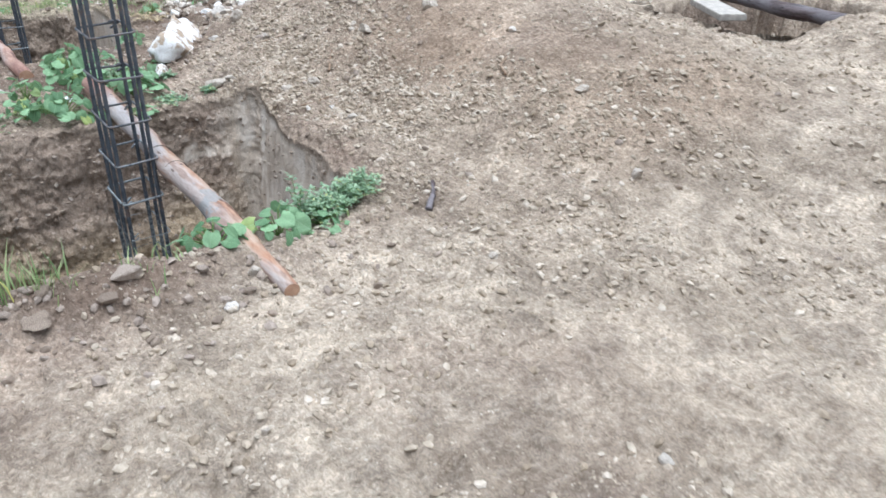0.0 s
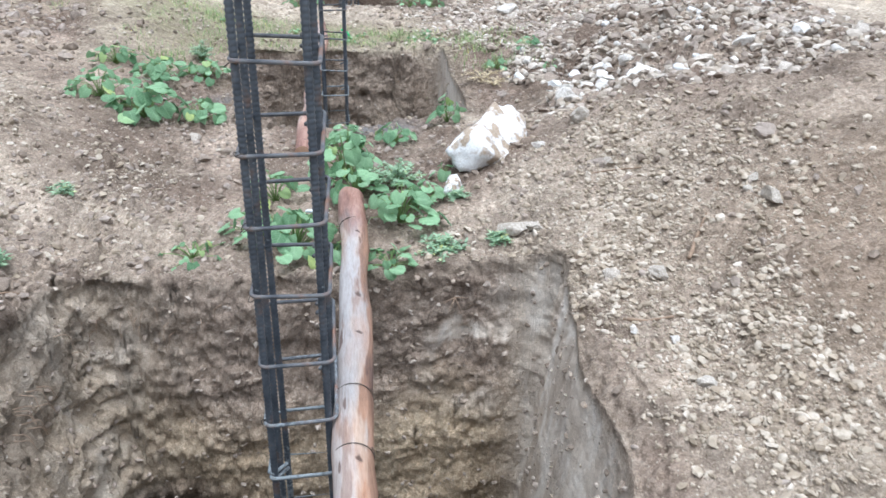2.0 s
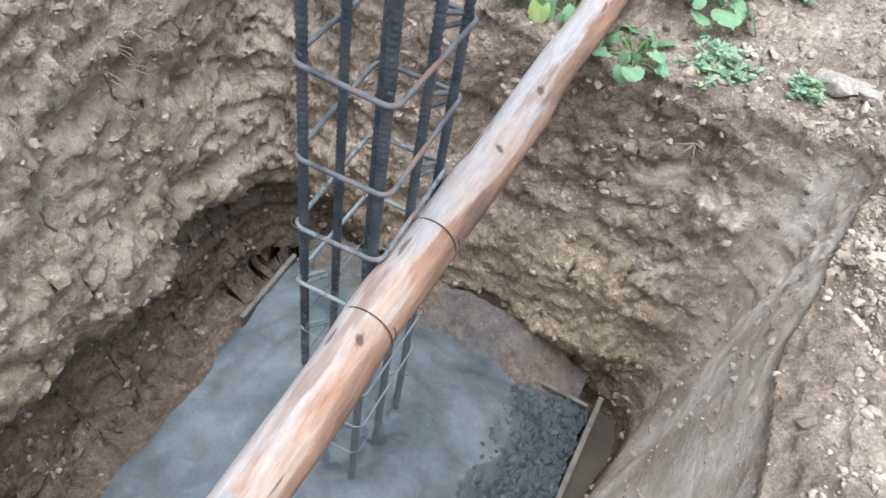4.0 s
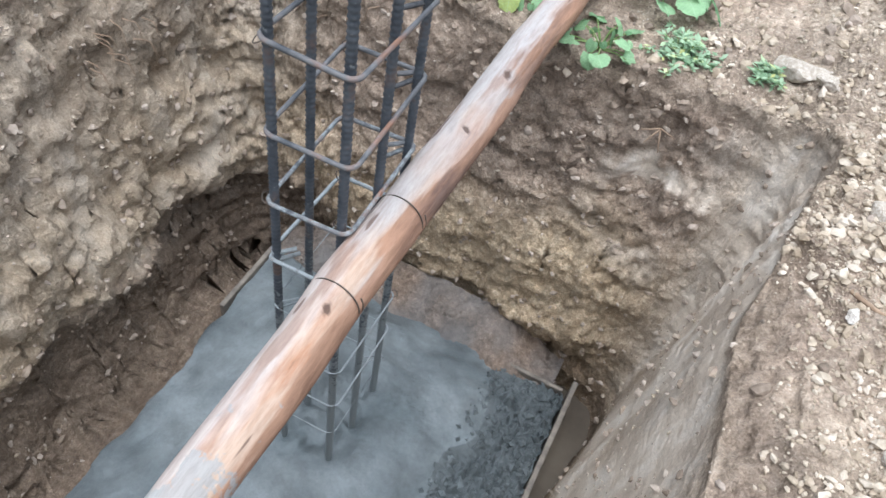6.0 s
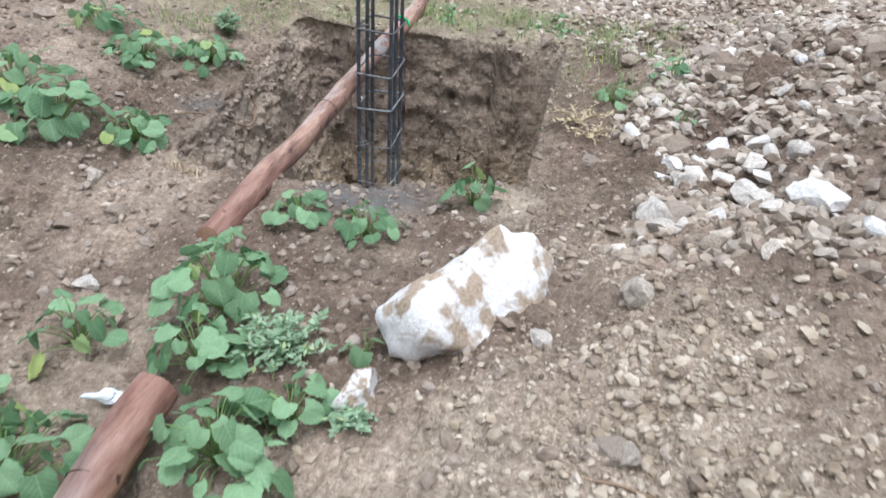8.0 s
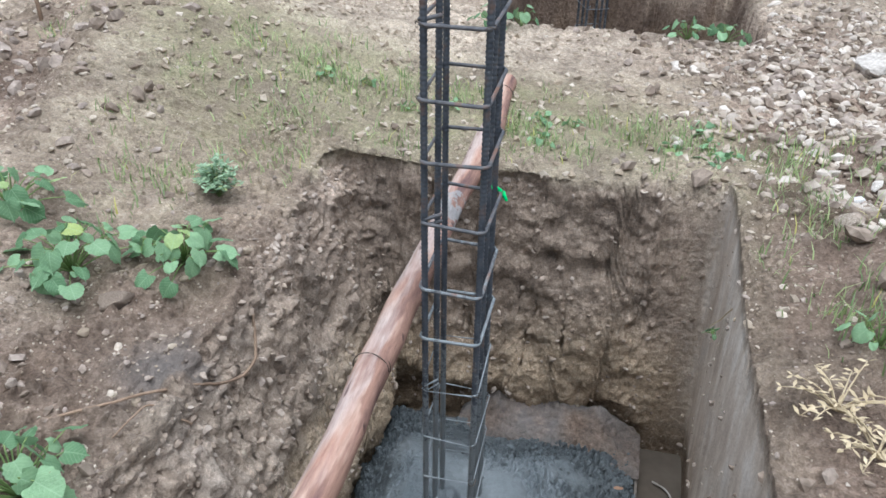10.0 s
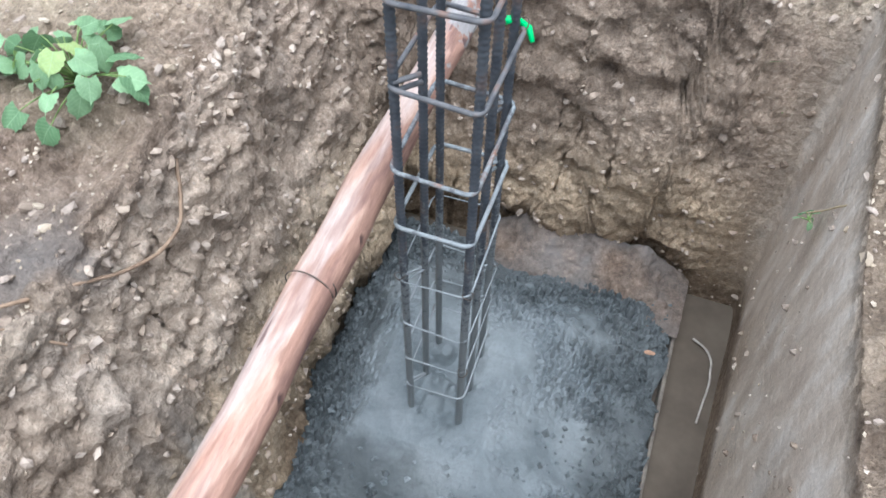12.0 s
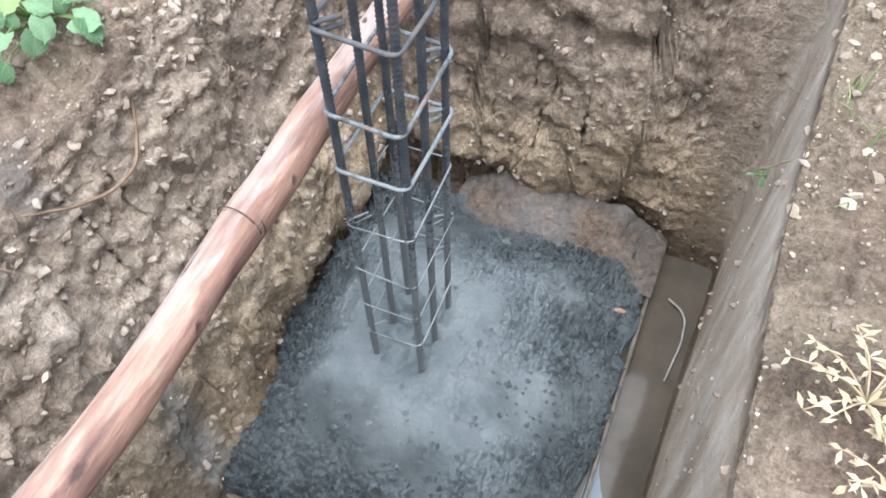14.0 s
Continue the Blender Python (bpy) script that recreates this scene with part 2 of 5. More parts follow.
def tie_material():
    m, N, L, b = material("stirrup_steel", 0.7, 0.1, 0.35)
    P = place(N)
    g = N.new("ShaderNodeNewGeometry")
    sep = N.new("ShaderNodeSeparateXYZ")
    L.new(g.outputs["Position"], sep.inputs[0])
    n1, n2 = noise_node(N, L, 14, 4, 0.6, P), noise_node(N, L, 60, 3, 0.6, P)
    c = ramp(N, L, n1, [(0.3, (0.06, 0.065, 0.075)), (0.52, (0.15, 0.15, 0.155)), (0.72, (0.24, 0.13, 0.085))])
    z = N.new("ShaderNodeMapRange")
    L.new(sep.outputs[2], z.inputs["Value"])
    z.inputs["From Min"].default_value, z.inputs["From Max"].default_value = 0.45, -0.45
    splash = ramp(N, L, maths(N, L, "ADD", maths(N, L, "MULTIPLY", z.outputs[0], 0.55), maths(N, L, "MULTIPLY", n2, 0.7)), [(0.45, (0, 0, 0)), (0.6, (1, 1, 1))])
    c = mix(N, L, splash, c, (0.25, 0.275, 0.285))
    L.new(c, b.inputs["Base Color"])
    bump(N, L, b, n2, 0.5, 0.003)
    return m


def wood_material(name, pale, warm, dark, grey, bark=None, smear=None, weathered=None, stretch=(5, 0.8, 5)):
    """A stripped pole: streaks along its length, patches of inner bark, a weathered stretch, and more grey on upward
    and west sides.
    """
    m, N, L, b = material(name, 0.7, 0, 0.3)
    P = place(N)
    mp = N.new("ShaderNodeMapping")
    mp.inputs["Scale"].default_value = stretch
    L.new(P, mp.inputs["Vector"])
    streak, patch, fine = noise_node(N, L, 4, 5, 0.65, mp.outputs[0]), noise_node(N, L, 2.2, 3, 0.55, mp.outputs[0]), noise_node(N, L, 22, 4, 0.7, mp.outputs[0])
    c = ramp(N, L, streak, [(0.25, dark), (0.4, warm), (0.6, pale), (0.8, warm)])
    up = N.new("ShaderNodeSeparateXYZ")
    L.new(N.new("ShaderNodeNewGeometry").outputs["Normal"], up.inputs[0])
    # greyer where the surface faces up or west
    grey_side = maths(N, L, "SUBTRACT", maths(N, L, "ADD", patch, maths(N, L, "MULTIPLY", up.outputs[2], 0.09)), maths(N, L, "MULTIPLY", up.outputs[0], 0.16))
    c = mix(N, L, ramp(N, L, grey_side, [(0.54, (0, 0, 0)), (0.68, (0.65, 0.65, 0.65))]), c, grey)
    if weathered:
        # the weathered stretch, greyer on upward faces
        sep = N.new("ShaderNodeSeparateXYZ")
        L.new(P, sep.inputs[0])
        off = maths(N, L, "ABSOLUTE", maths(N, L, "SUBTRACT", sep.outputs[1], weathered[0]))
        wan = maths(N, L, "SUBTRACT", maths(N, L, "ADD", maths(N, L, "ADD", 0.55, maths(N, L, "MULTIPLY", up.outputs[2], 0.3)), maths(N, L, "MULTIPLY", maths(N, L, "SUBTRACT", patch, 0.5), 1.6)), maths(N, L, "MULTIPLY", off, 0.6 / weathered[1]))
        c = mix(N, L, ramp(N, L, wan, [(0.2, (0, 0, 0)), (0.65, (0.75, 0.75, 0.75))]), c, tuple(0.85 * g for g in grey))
    spot = noise_node(N, L, 3.3, 3, 0.6, mp.outputs[0])
    gouge = noise_node(N, L, 7, 2, 0.5, mp.outputs[0])
    c = mix(N, L, ramp(N, L, spot, [(0.53, (0, 0, 0)), (0.60, (0.55, 0.55, 0.55))]), c, tuple(0.6 * a + 0.4 * w for a, w in zip(dark, warm)))
    c = mix(N, L, ramp(N, L, gouge, [(0.67, (0, 0, 0)), (0.71, (0.8, 0.8, 0.8))]), c, dark)
    # a strip of inner bark along one flank
    flank = maths(N, L, "ADD", maths(N, L, "SUBTRACT", up.outputs[0], maths(N, L, "MULTIPLY", up.outputs[2], 0.3)), maths(N, L, "MULTIPLY", maths(N, L, "SUBTRACT", spot, 0.5), 3.0))
    c = mix(N, L, ramp(N, L, flank, [(0.2, (0, 0, 0)), (0.45, (0.8, 0.8, 0.8))]), c, ramp(N, L, streak, [(0.35, dark), (0.55, tuple(0.8 * w for w in warm)), (0.7, warm)]))
    if smear:
        # cement slurry splashed on the pole
        sep = N.new("ShaderNodeSeparateXYZ")
        L.new(P, sep.inputs[0])
        off = maths(N, L, "ABSOLUTE", maths(N, L, "SUBTRACT", sep.outputs[1], smear))
        wet = maths(N, L, "SUBTRACT", maths(N, L, "ADD", 0.62, maths(N, L, "MULTIPLY", maths(N, L, "SUBTRACT", noise_node(N, L, 16, 4, 0.65, P), 0.5), 2.0)), maths(N, L, "MULTIPLY", off, 2.6))
        c = mix(N, L, ramp(N, L, wet, [(0.4, (0, 0, 0)), (0.5, (0.85, 0.85, 0.85))]), c, (0.28, 0.285, 0.283))
    if bark:
        # red inner bark left on one end
        sep = N.new("ShaderNodeSeparateXYZ")
        L.new(P, sep.inputs[0])
        along = maths(N, L, "MULTIPLY", maths(N, L, "SUBTRACT", sep.outputs[1], bark[0]), 1 / bark[1])
        left = ramp(N, L, maths(N, L, "ADD", along, maths(N, L, "MULTIPLY", maths(N, L, "SUBTRACT", patch, 0.5), 2.5)), [(0.0, (0, 0, 0)), (0.6, (0.9, 0.9, 0.9))])
        c = mix(N, L, left, c, ramp(N, L, streak, [(0.3, (0.1, 0.05, 0.04)), (0.5, (0.24, 0.125, 0.095)), (0.7, (0.38, 0.24, 0.19))]))
    knot = N.new("ShaderNodeAttribute")
    knot.attribute_name = "knot"
    c = mix(N, L, ramp(N, L, knot.outputs["Fac"], [(0.15, (0, 0, 0)), (0.55, (0.85, 0.85, 0.85))]), c, tuple(0.6 * a for a in dark))
    c = mix(N, L, 0.4, c, ramp(N, L, fine, [(0.3, (0.55, 0.5, 0.48)), (0.6, (1.15, 1.15, 1.15))]), "MULTIPLY")
    L.new(c, b.inputs["Base Color"])
    bump(N, L, b, maths(N, L, "ADD", streak, maths(N, L, "MULTIPLY", fine, 0.5)), 0.5, 0.01)
    return m


def leaf_material(name, low, high, veins=False):
    m, N, L, b = material(name, 0.48, 0, 0.5)
    P = place(N)
    info = N.new("ShaderNodeObjectInfo").outputs["Random"]
    isl = N.new("ShaderNodeNewGeometry").outputs["Random Per Island"]
    v = maths(N, L, "FRACT", maths(N, L, "ADD", info, isl))
    c = ramp(N, L, v, [(0.0, low), (0.6, high), (0.93, tuple(x * 1.2 for x in high)), (1.0, (high[0] * 1.7, high[1] * 1.25, high[2] * 0.75))])
    blot = noise_node(N, L, 3.5 if veins else 40, 4, 0.6, P)
    c = mix(N, L, 0.5, c, ramp(N, L, blot, [(0.3, (0.68, 0.72, 0.7)), (0.7, (1.25, 1.2, 1.15))]), "MULTIPLY")
    relief = noise_node(N, L, 14 if veins else 90, 3, 0.6, P)
    if veins:
        # midrib and side veins, and a few brown spots
        xyz = N.new("ShaderNodeSeparateXYZ")
        L.new(P, xyz.inputs[0])
        off = maths(N, L, "ABSOLUTE", xyz.outputs[0])
        side = maths(N, L, "ABSOLUTE", maths(N, L, "SINE", maths(N, L, "MULTIPLY", maths(N, L, "SUBTRACT", xyz.outputs[1], maths(N, L, "MULTIPLY", off, 0.75)), 19.0)))
        line = maths(N, L, "MAXIMUM", maths(N, L, "LESS_THAN", off, 0.016), maths(N, L, "LESS_THAN", side, 0.13))
        c = mix(N, L, maths(N, L, "MULTIPLY", line, 0.4), c, tuple(min(0.6, 1.5 * x + 0.03) for x in high))
        relief = maths(N, L, "SUBTRACT", relief, maths(N, L, "MULTIPLY", line, 0.6))
        c = mix(N, L, ramp(N, L, noise_node(N, L, 7, 2, 0.5, P), [(0.70, (0, 0, 0)), (0.74, (0.7, 0.7, 0.7))]), c, (0.25, 0.19, 0.09))
    L.new(c, b.inputs["Base Color"])
    t = N.new("ShaderNodeBsdfTranslucent")
    L.new(c, t.inputs["Color"])
    s = N.new("ShaderNodeMixShader")
    s.inputs[0].default_value = 0.3
    L.new(b.outputs[0], s.inputs[1])
    L.new(t.outputs[0], s.inputs[2])
    L.new(s.outputs[0], N["Material Output"].inputs["Surface"])
    bump(N, L, b, relief, 0.35, 0.03 if veins else 0.002)
    return m


def plain(name, low, high, rough=0.8, metal=0.0, scale=25.0):
    m, N, L, b = material(name, rough, metal)
    P = place(N)
    n = noise_node(N, L, scale, 5, 0.65, P)
    L.new(ramp(N, L, n, [(0.3, low), (0.7, high)]), b.inputs["Base Color"])
    bump(N, L, b, n, 0.35, 0.004)
    return m


def water_material():
    m, N, L, b = material("muddy_water", 0.06, 0, 0.5)
    P = place(N)
    n = noise_node(N, L, 5, 4, 0.6, P)
    L.new(ramp(N, L, n, [(0.3, (0.085, 0.07, 0.056)), (0.7, (0.14, 0.118, 0.093))]), b.inputs["Base Color"])
    b.inputs["IOR"].default_value = 1.33
    bump(N, L, b, noise_node(N, L, 9, 2, 0.5, P), 0.04, 0.01)
    return m


SOIL = soil_material()
PEBBLE = stone_material("pebbles", (0.26, 0.212, 0.157), (0.415, 0.355, 0.28), (0.6, 0.53, 0.45))
LIMESTONE = stone_material("pale_limestone", (0.36, 0.32, 0.28), (0.52, 0.48, 0.43), (0.72, 0.69, 0.65), 7)
RUBBLE = stone_material("mixed_rubble", (0.25, 0.21, 0.17), (0.45, 0.395, 0.335), (0.7, 0.65, 0.59), 9)
CLOD = stone_material("soil_clods", (0.16, 0.13, 0.105), (0.29, 0.24, 0.2), (0.43, 0.365, 0.31), 20)
WALL_CLOD = stone_material("dry_soil_lumps", (0.22, 0.18, 0.145), (0.36, 0.3, 0.25), (0.5, 0.43, 0.36), 20)
CONCRETE = concrete_material()
REBAR = rebar_material()
TIE = tie_material()
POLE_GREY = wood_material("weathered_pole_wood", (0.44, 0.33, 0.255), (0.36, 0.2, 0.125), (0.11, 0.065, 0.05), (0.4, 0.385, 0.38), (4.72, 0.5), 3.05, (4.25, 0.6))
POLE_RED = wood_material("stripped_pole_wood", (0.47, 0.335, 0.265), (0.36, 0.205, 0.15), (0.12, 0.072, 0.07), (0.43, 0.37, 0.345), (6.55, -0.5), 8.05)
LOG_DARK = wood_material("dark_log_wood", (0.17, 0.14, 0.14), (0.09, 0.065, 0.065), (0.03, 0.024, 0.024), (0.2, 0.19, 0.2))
END_WOOD = plain("cut_wood_end", (0.3, 0.17, 0.11), (0.46, 0.3, 0.2))
BOARD = plain("weathered_plank_wood", (0.3, 0.28, 0.25), (0.52, 0.48, 0.43), 0.85)
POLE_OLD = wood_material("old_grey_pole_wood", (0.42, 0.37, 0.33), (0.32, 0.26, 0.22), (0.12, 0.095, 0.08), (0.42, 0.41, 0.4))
WET_BOARD = plain("wet_form_board", (0.09, 0.08, 0.07), (0.24, 0.21, 0.175), 0.7)
BROAD = leaf_material("broad_leaf", (0.12, 0.25, 0.115), (0.26, 0.43, 0.235), True)
FERN = leaf_material("feathery_leaf", (0.18, 0.3, 0.17), (0.34, 0.47, 0.31))
GRASS = leaf_material("grass_blade", (0.14, 0.24, 0.08), (0.34, 0.42, 0.19))
STEM = plain("plant_stem", (0.12, 0.2, 0.06), (0.25, 0.34, 0.13))
STRAW = plain("dry_straw", (0.36, 0.28, 0.16), (0.62, 0.52, 0.35))
ROOT = plain("dry_root", (0.18, 0.12, 0.08), (0.36, 0.26, 0.18))
WATER = water_material()
# the pale blue base colour stands in for the sky mirrored in the water
SKY_WATER = plain("sky_tinted_water", (0.17, 0.2, 0.24), (0.24, 0.275, 0.315), 0.03, 0.0, 2.0)
SKY_WATER.node_tree.nodes["Principled BSDF"].inputs["Specular IOR Level"].default_value = 0.3
WIRE = plain("binding_wire", (0.05, 0.045, 0.04), (0.14, 0.11, 0.09), 0.6, 0.4)
GREEN_PLASTIC = plain("green_plastic", (0.01, 0.5, 0.12), (0.03, 0.7, 0.2), 0.4)


# ---- the ground, with its foundation pits ----
# x0, x1, y0, y1: the rim; then how far each wall leans in from the rim to the bottom (west, east, south, north); the bottom's height;
# by how much each metre towards the south narrows it from the west and from the east; how hollow the west bank is; how the south rim runs askew
PITS = [
    (-0.17, 1.79, 2.68, 4.66, 0.27, 0.16, 0.16, 0.22, -1.28, 0.0, 0.10, 1.0, 0.42),
    (0.10, 1.745, 6.49, 8.46, 0.30, 0.032, 0.16, 0.13, -1.26, 0.06, 0.02, 1.9, 0.28),
    (0.40, 2.10, 10.60, 12.50, 0.12, 0.12, 0.12, 0.12, -1.2, 0.0, 0.0),
    (5.30, 7.00, 3.20, 4.70, 0.12, 0.12, 0.12, 0.12, -1.0, 0.0, 0.0),
    (6.70, 8.40, 7.35, 8.75, 0.12, 0.12, 0.12, 0.12, -1.0, 0.0, 0.0),
]


def bell(x, y, cx, cy, sx, sy, turn=0.0):
    c, s = math.cos(turn), math.sin(turn)
    u, v = (x - cx) * c + (y - cy) * s, -(x - cx) * s + (y - cy) * c
    return np.exp(-0.5 * ((u / sx) ** 2 + (v / sy) ** 2))


def lie(x, y):
    """The lie of the land before the pits were dug, with the spoil heaps."""
    z = 0.09 + 0.20 / (1 + np.exp(np.clip(-(x - 3.6) / 0.35, -50, 50)))
    z = z + 0.50 * bell(x, y, 3.4, 4.6, 0.8, 1.2)
    z = z + 0.20 * bell(x, y, 2.35, 5.3, 0.45, 0.6)
    z = z + 0.20 * bell(x, y, 3.1, 2.9, 0.6, 0.5)
    z = z + 0.50 * bell(x, y, 3.45, 7.1, 0.75, 1.3)
    z = z + 0.38 * bell(x, y, -1.0, 5.6, 0.5, 0.65)
    z = z + 0.30 * bell(x, y, -1.6, 7.6, 0.8, 1.2)
    z = z + 0.10 * bell(x, y, -0.35, 4.2, 0.2, 0.5)
    z = z - 0.04 * bell(x, y, 0.30, 7.2, 0.17, 0.6)
    z = z + 0.22 * bell(x, y, 5.7, 2.85, 0.35, 0.3)
    z = z + 0.35 * bell(x, y, -1.1, 9.6, 0.8, 0.6)
    z = z + 0.16 * bell(x, y, -0.85, 8.75, 0.42, 0.5)
    z = z - 0.10 * bell(x, y, -1.25, 8.3, 0.13, 0.7, 0.35)
    z = z + 0.05 * bell(x, y, 1.5, 5.5, 0.5, 0.4)
    z = z + 0.16 * bell(x, y, 0.40, 2.55, 0.45, 0.11)
    z = z - 0.09 * bell(x, y, 1.68, 3.7, 0.10, 0.45)
    return z


def pit_share(x, y, pit):
    """0 outside a pit, rising to 1 at its bottom, and how deep."""
    x0, x1, y0, y1, w, e, s, n = pit[:8]
    x0, x1 = x0 + pit[9] * (y1 - y), x1 - pit[10] * (y1 - y)
    y0 = y0 + (pit[12] * np.clip(x - 0.95, 0, 1) if len(pit) > 12 else 0)
    hollow = pit[11] if len(pit) > 11 else 1.0
    k = np.stack([np.clip((x - x0) / w, 0, 9) ** hollow, (x1 - x) / e, (y - y0) / s, (y1 - y) / n])
    q = 0.22
    m = k.min(0)
    soft = m - q * np.log(np.exp(-np.clip((k - m) / q, 0, 30)).sum(0))
    return np.clip(soft, 0, 1)


def lines(low, high, step, bands, fine):
    """Grid lines: even ones between low and high, close ones in the bands, ever wider ones out to the horizon."""
    out = list(np.arange(low, high, step))
    for a, b in bands:
        out = [v for v in out if not a < v < b] + list(np.linspace(a, b, max(3, int((b - a) / fine))))
    d = step
    far_low, far_high = [low], [high]
    while d < 600:
        d *= 1.35
        far_low.append(far_low[-1] - d)
        far_high.append(far_high[-1] + d)
    v = np.array(sorted(set(np.round(out + far_low[1:] + far_high, 5))))
    return v[np.concatenate([[True], np.diff(v) > 0.0015])]


xb, yb = [], []
for p in PITS[:2]:
    run = p[3] - p[2]
    xb += [(p[0] - 0.05, p[0] + p[4] + 0.04 + run * p[9]), (p[1] - p[5] - 0.04 - run * p[10], p[1] + 0.05)]
    yb += [(p[2] - 0.05, p[2] + p[6] + (0.3 if len(p) > 12 else 0.04))]
north_lines = np.concatenate([np.linspace(p[3] - p[7] - 0.05, p[3] + 0.06, 125) for p in PITS[:2]])


def thinned(v, least=0.0008):
    out = []
    for a in np.sort(v):
        if not out or a - out[-1] > least:
            out.append(a)
    return np.array(out)


def merged(bands):
    out = []
    for a, b in sorted(bands):
        if out and a <= out[-1][1]:
            out[-1] = (out[-1][0], max(b, out[-1][1]))
        else:
            out.append((a, b))
    return out


GX = lines(-3.2, 5.2, 0.034, merged(xb), 0.0038)
GY = lines(-0.8, 9.8, 0.034, merged(yb), 0.014)
GX = np.array(sorted(set(GX) | set(np.arange(5.2, 9.0, 0.06).round(4))))
GY = np.array(sorted(set(GY) | set(np.arange(9.8, 13.5, 0.05).round(4))))
GX = thinned(np.concatenate([GX, np.arange(1.44, 1.60, 0.0030), np.arange(1.60, 1.65, 0.0025), np.arange(1.66, 1.77, 0.0011), np.arange(0.1, 1.6, 0.017)]))
GY = thinned(np.concatenate([GY, north_lines, np.arange(2.8, 4.5, 0.015), np.arange(6.6, 8.4, 0.015)]))
NX, NY = len(GX), len(GY)
X, Y = [a.ravel() for a in np.meshgrid(GX, GY)]
flat = np.stack([X, Y, np.zeros_like(X)], 1)
near = np.clip(1.6 - np.hypot(X - 1.5, Y - 5) / 14, 0, 1)
sheer = np.clip(1.6 * bell(X, Y, 1.69, 7.5, 0.09, 1.0) + 0.7 * bell(X, Y, 1.63, 3.6, 0.10, 0.9), 0, 1)
WX = X + near * (0.045 * fbm(flat, 1.7, 3, 2) * (1 - 0.6 * sheer) + 0.02 * fbm(flat, 7, 5) * (1 - sheer))
WY = Y + near * (0.045 * fbm(flat, 1.9, 8) + 0.02 * fbm(flat, 6, 11))
Z = lie(X, Y)
deep = np.zeros_like(X)
wall = np.zeros_like(X)
for p in PITS:
    s = pit_share(WX, WY, p)
    Z = Z * (1 - s) + p[8] * s
    deep = np.maximum(deep, s)
P3 = np.stack([X, Y, Z], 1)
G = P3.reshape(NY, NX, 3)
NORM = np.cross(np.gradient(G, axis=1), np.gradient(G, axis=0)).reshape(-1, 3)
NORM /= np.linalg.norm(NORM, axis=1)[:, None] + 1e-12
upright = 1 - np.abs(NORM[:, 2])
wall = np.clip(upright * 1.8, 0, 1) * (deep > 0.001)
rub = np.clip(1.5 * bell(X, Y, 3.0, 7.2, 0.75, 1.5), 0, 1)
lump = fbm(P3, 4.5, 21, 4, 0.55)
clod = np.maximum(0, fbm(P3, 13, 31, 3, 0.55))
crumb = fbm(P3, 34, 41, 2, 0.6)
heave = 0.05 * fbm(flat, 1.6, 25, 3) * np.clip((X - 1.95) / 0.4, 0, 1)
amp_ground = heave + 0.018 * lump + 0.022 * clod + 0.009 * crumb
layer = fbm(P3 * np.array([1, 1, 3.5]), 4.0, 55, 3)
flake = np.abs(fbm(P3 * np.array([1, 1, 1.6]), 15, 67, 3, 0.6)) * 2 - 0.6
shard = 1 - np.abs(fbm(P3, 17, 65, 2, 0.5))
amp_wall = 0.022 * fbm(P3, 3.2, 51, 3) + 0.012 * layer + 0.010 * clod + 0.007 * crumb + 0.009 * flake - 0.03 * np.maximum(0, fbm(P3, 8, 61, 2) - 0.3) - 0.006 * np.maximum(0, shard - 0.82) / 0.18
west = np.clip(bell(X, Y, -0.25, 4.2, 0.3, 0.8) * 1.6 + bell(X, Y, 0.1, 7.2, 0.3, 0.7) * 0.5, 0, 1)
lumps = np.zeros_like(X)
at_wall = (wall > 0.05) & (X < 3) & (Y < 9)
lumps[at_wall] = (0.022 * cells(P3[at_wall] * np.array([1, 1, 1.6]), 7, 3) + 0.009 * cells(P3[at_wall], 19, 5) + 0.011 * cells(P3[at_wall], 46, 7) - 0.018) * np.clip(0.28 + 0.9 * fbm(P3[at_wall], 3.3, 13, 2), 0.05, 0.7)
amp_wall = amp_wall + lumps
# shovel marks and peg holes in the back wall of the flooded pit
back = bell(X, Y, 1.0, 8.4, 0.75, 0.14)
amp_wall = amp_wall + back * (0.016 * fbm(P3 * np.array([11, 1, 1.6]), 1, 57, 3) - 0.75 * lumps)
for hx, hz, hr in ((0.81, -0.27, 0.022), (1.07, -0.26, 0.024), (1.32, -0.28, 0.02), (1.55, -0.30, 0.036), (0.62, -0.33, 0.018)):
    amp_wall = amp_wall - 0.07 * back * np.exp(-((X - hx) ** 2 + (P3[:, 2] - hz) ** 2) / hr ** 2)
amp_wall = amp_wall * (1 - 0.93 * np.clip(1.6 * bell(X, Y, 1.70, 7.5, 0.09, 0.95), 0, 1) - 0.45 * np.clip(1.2 * bell(X + 0.10 * (4.66 - Y), Y, 1.72, 3.8, 0.09, 0.8), 0, 1))
# the feet of the walls are washed out above the concrete
for cx, cy, sx, sy, cut, push in ((0.0, 3.9, 0.22, 0.75, -0.80, 0.085), (0.8, 4.55, 0.8, 0.14, -0.90, 0.075), (1.0, 8.4, 0.8, 0.12, -0.97, 0.07), (0.25, 7.9, 0.2, 0.5, -1.0, 0.05)):
    amp_wall = amp_wall - push * np.clip(1.4 * bell(X, Y, cx, cy, sx, sy), 0, 1) * np.clip((cut + 0.09 * fbm(P3, 2.6, 59, 3) - P3[:, 2]) / 0.15, 0, 1)
amp = near * (amp_ground * (1 - wall) * (1 + 0.8 * rub + west) + amp_wall * wall * (1 + 0.3 * west))
amp = amp * (1 - 0.85 * sheer * np.clip(upright * 3, 0, 1))
P3 = P3 + NORM * amp[:, None] * np.stack([1 - sheer, 1 - 0.5 * sheer, 1 + 0 * X], 1)
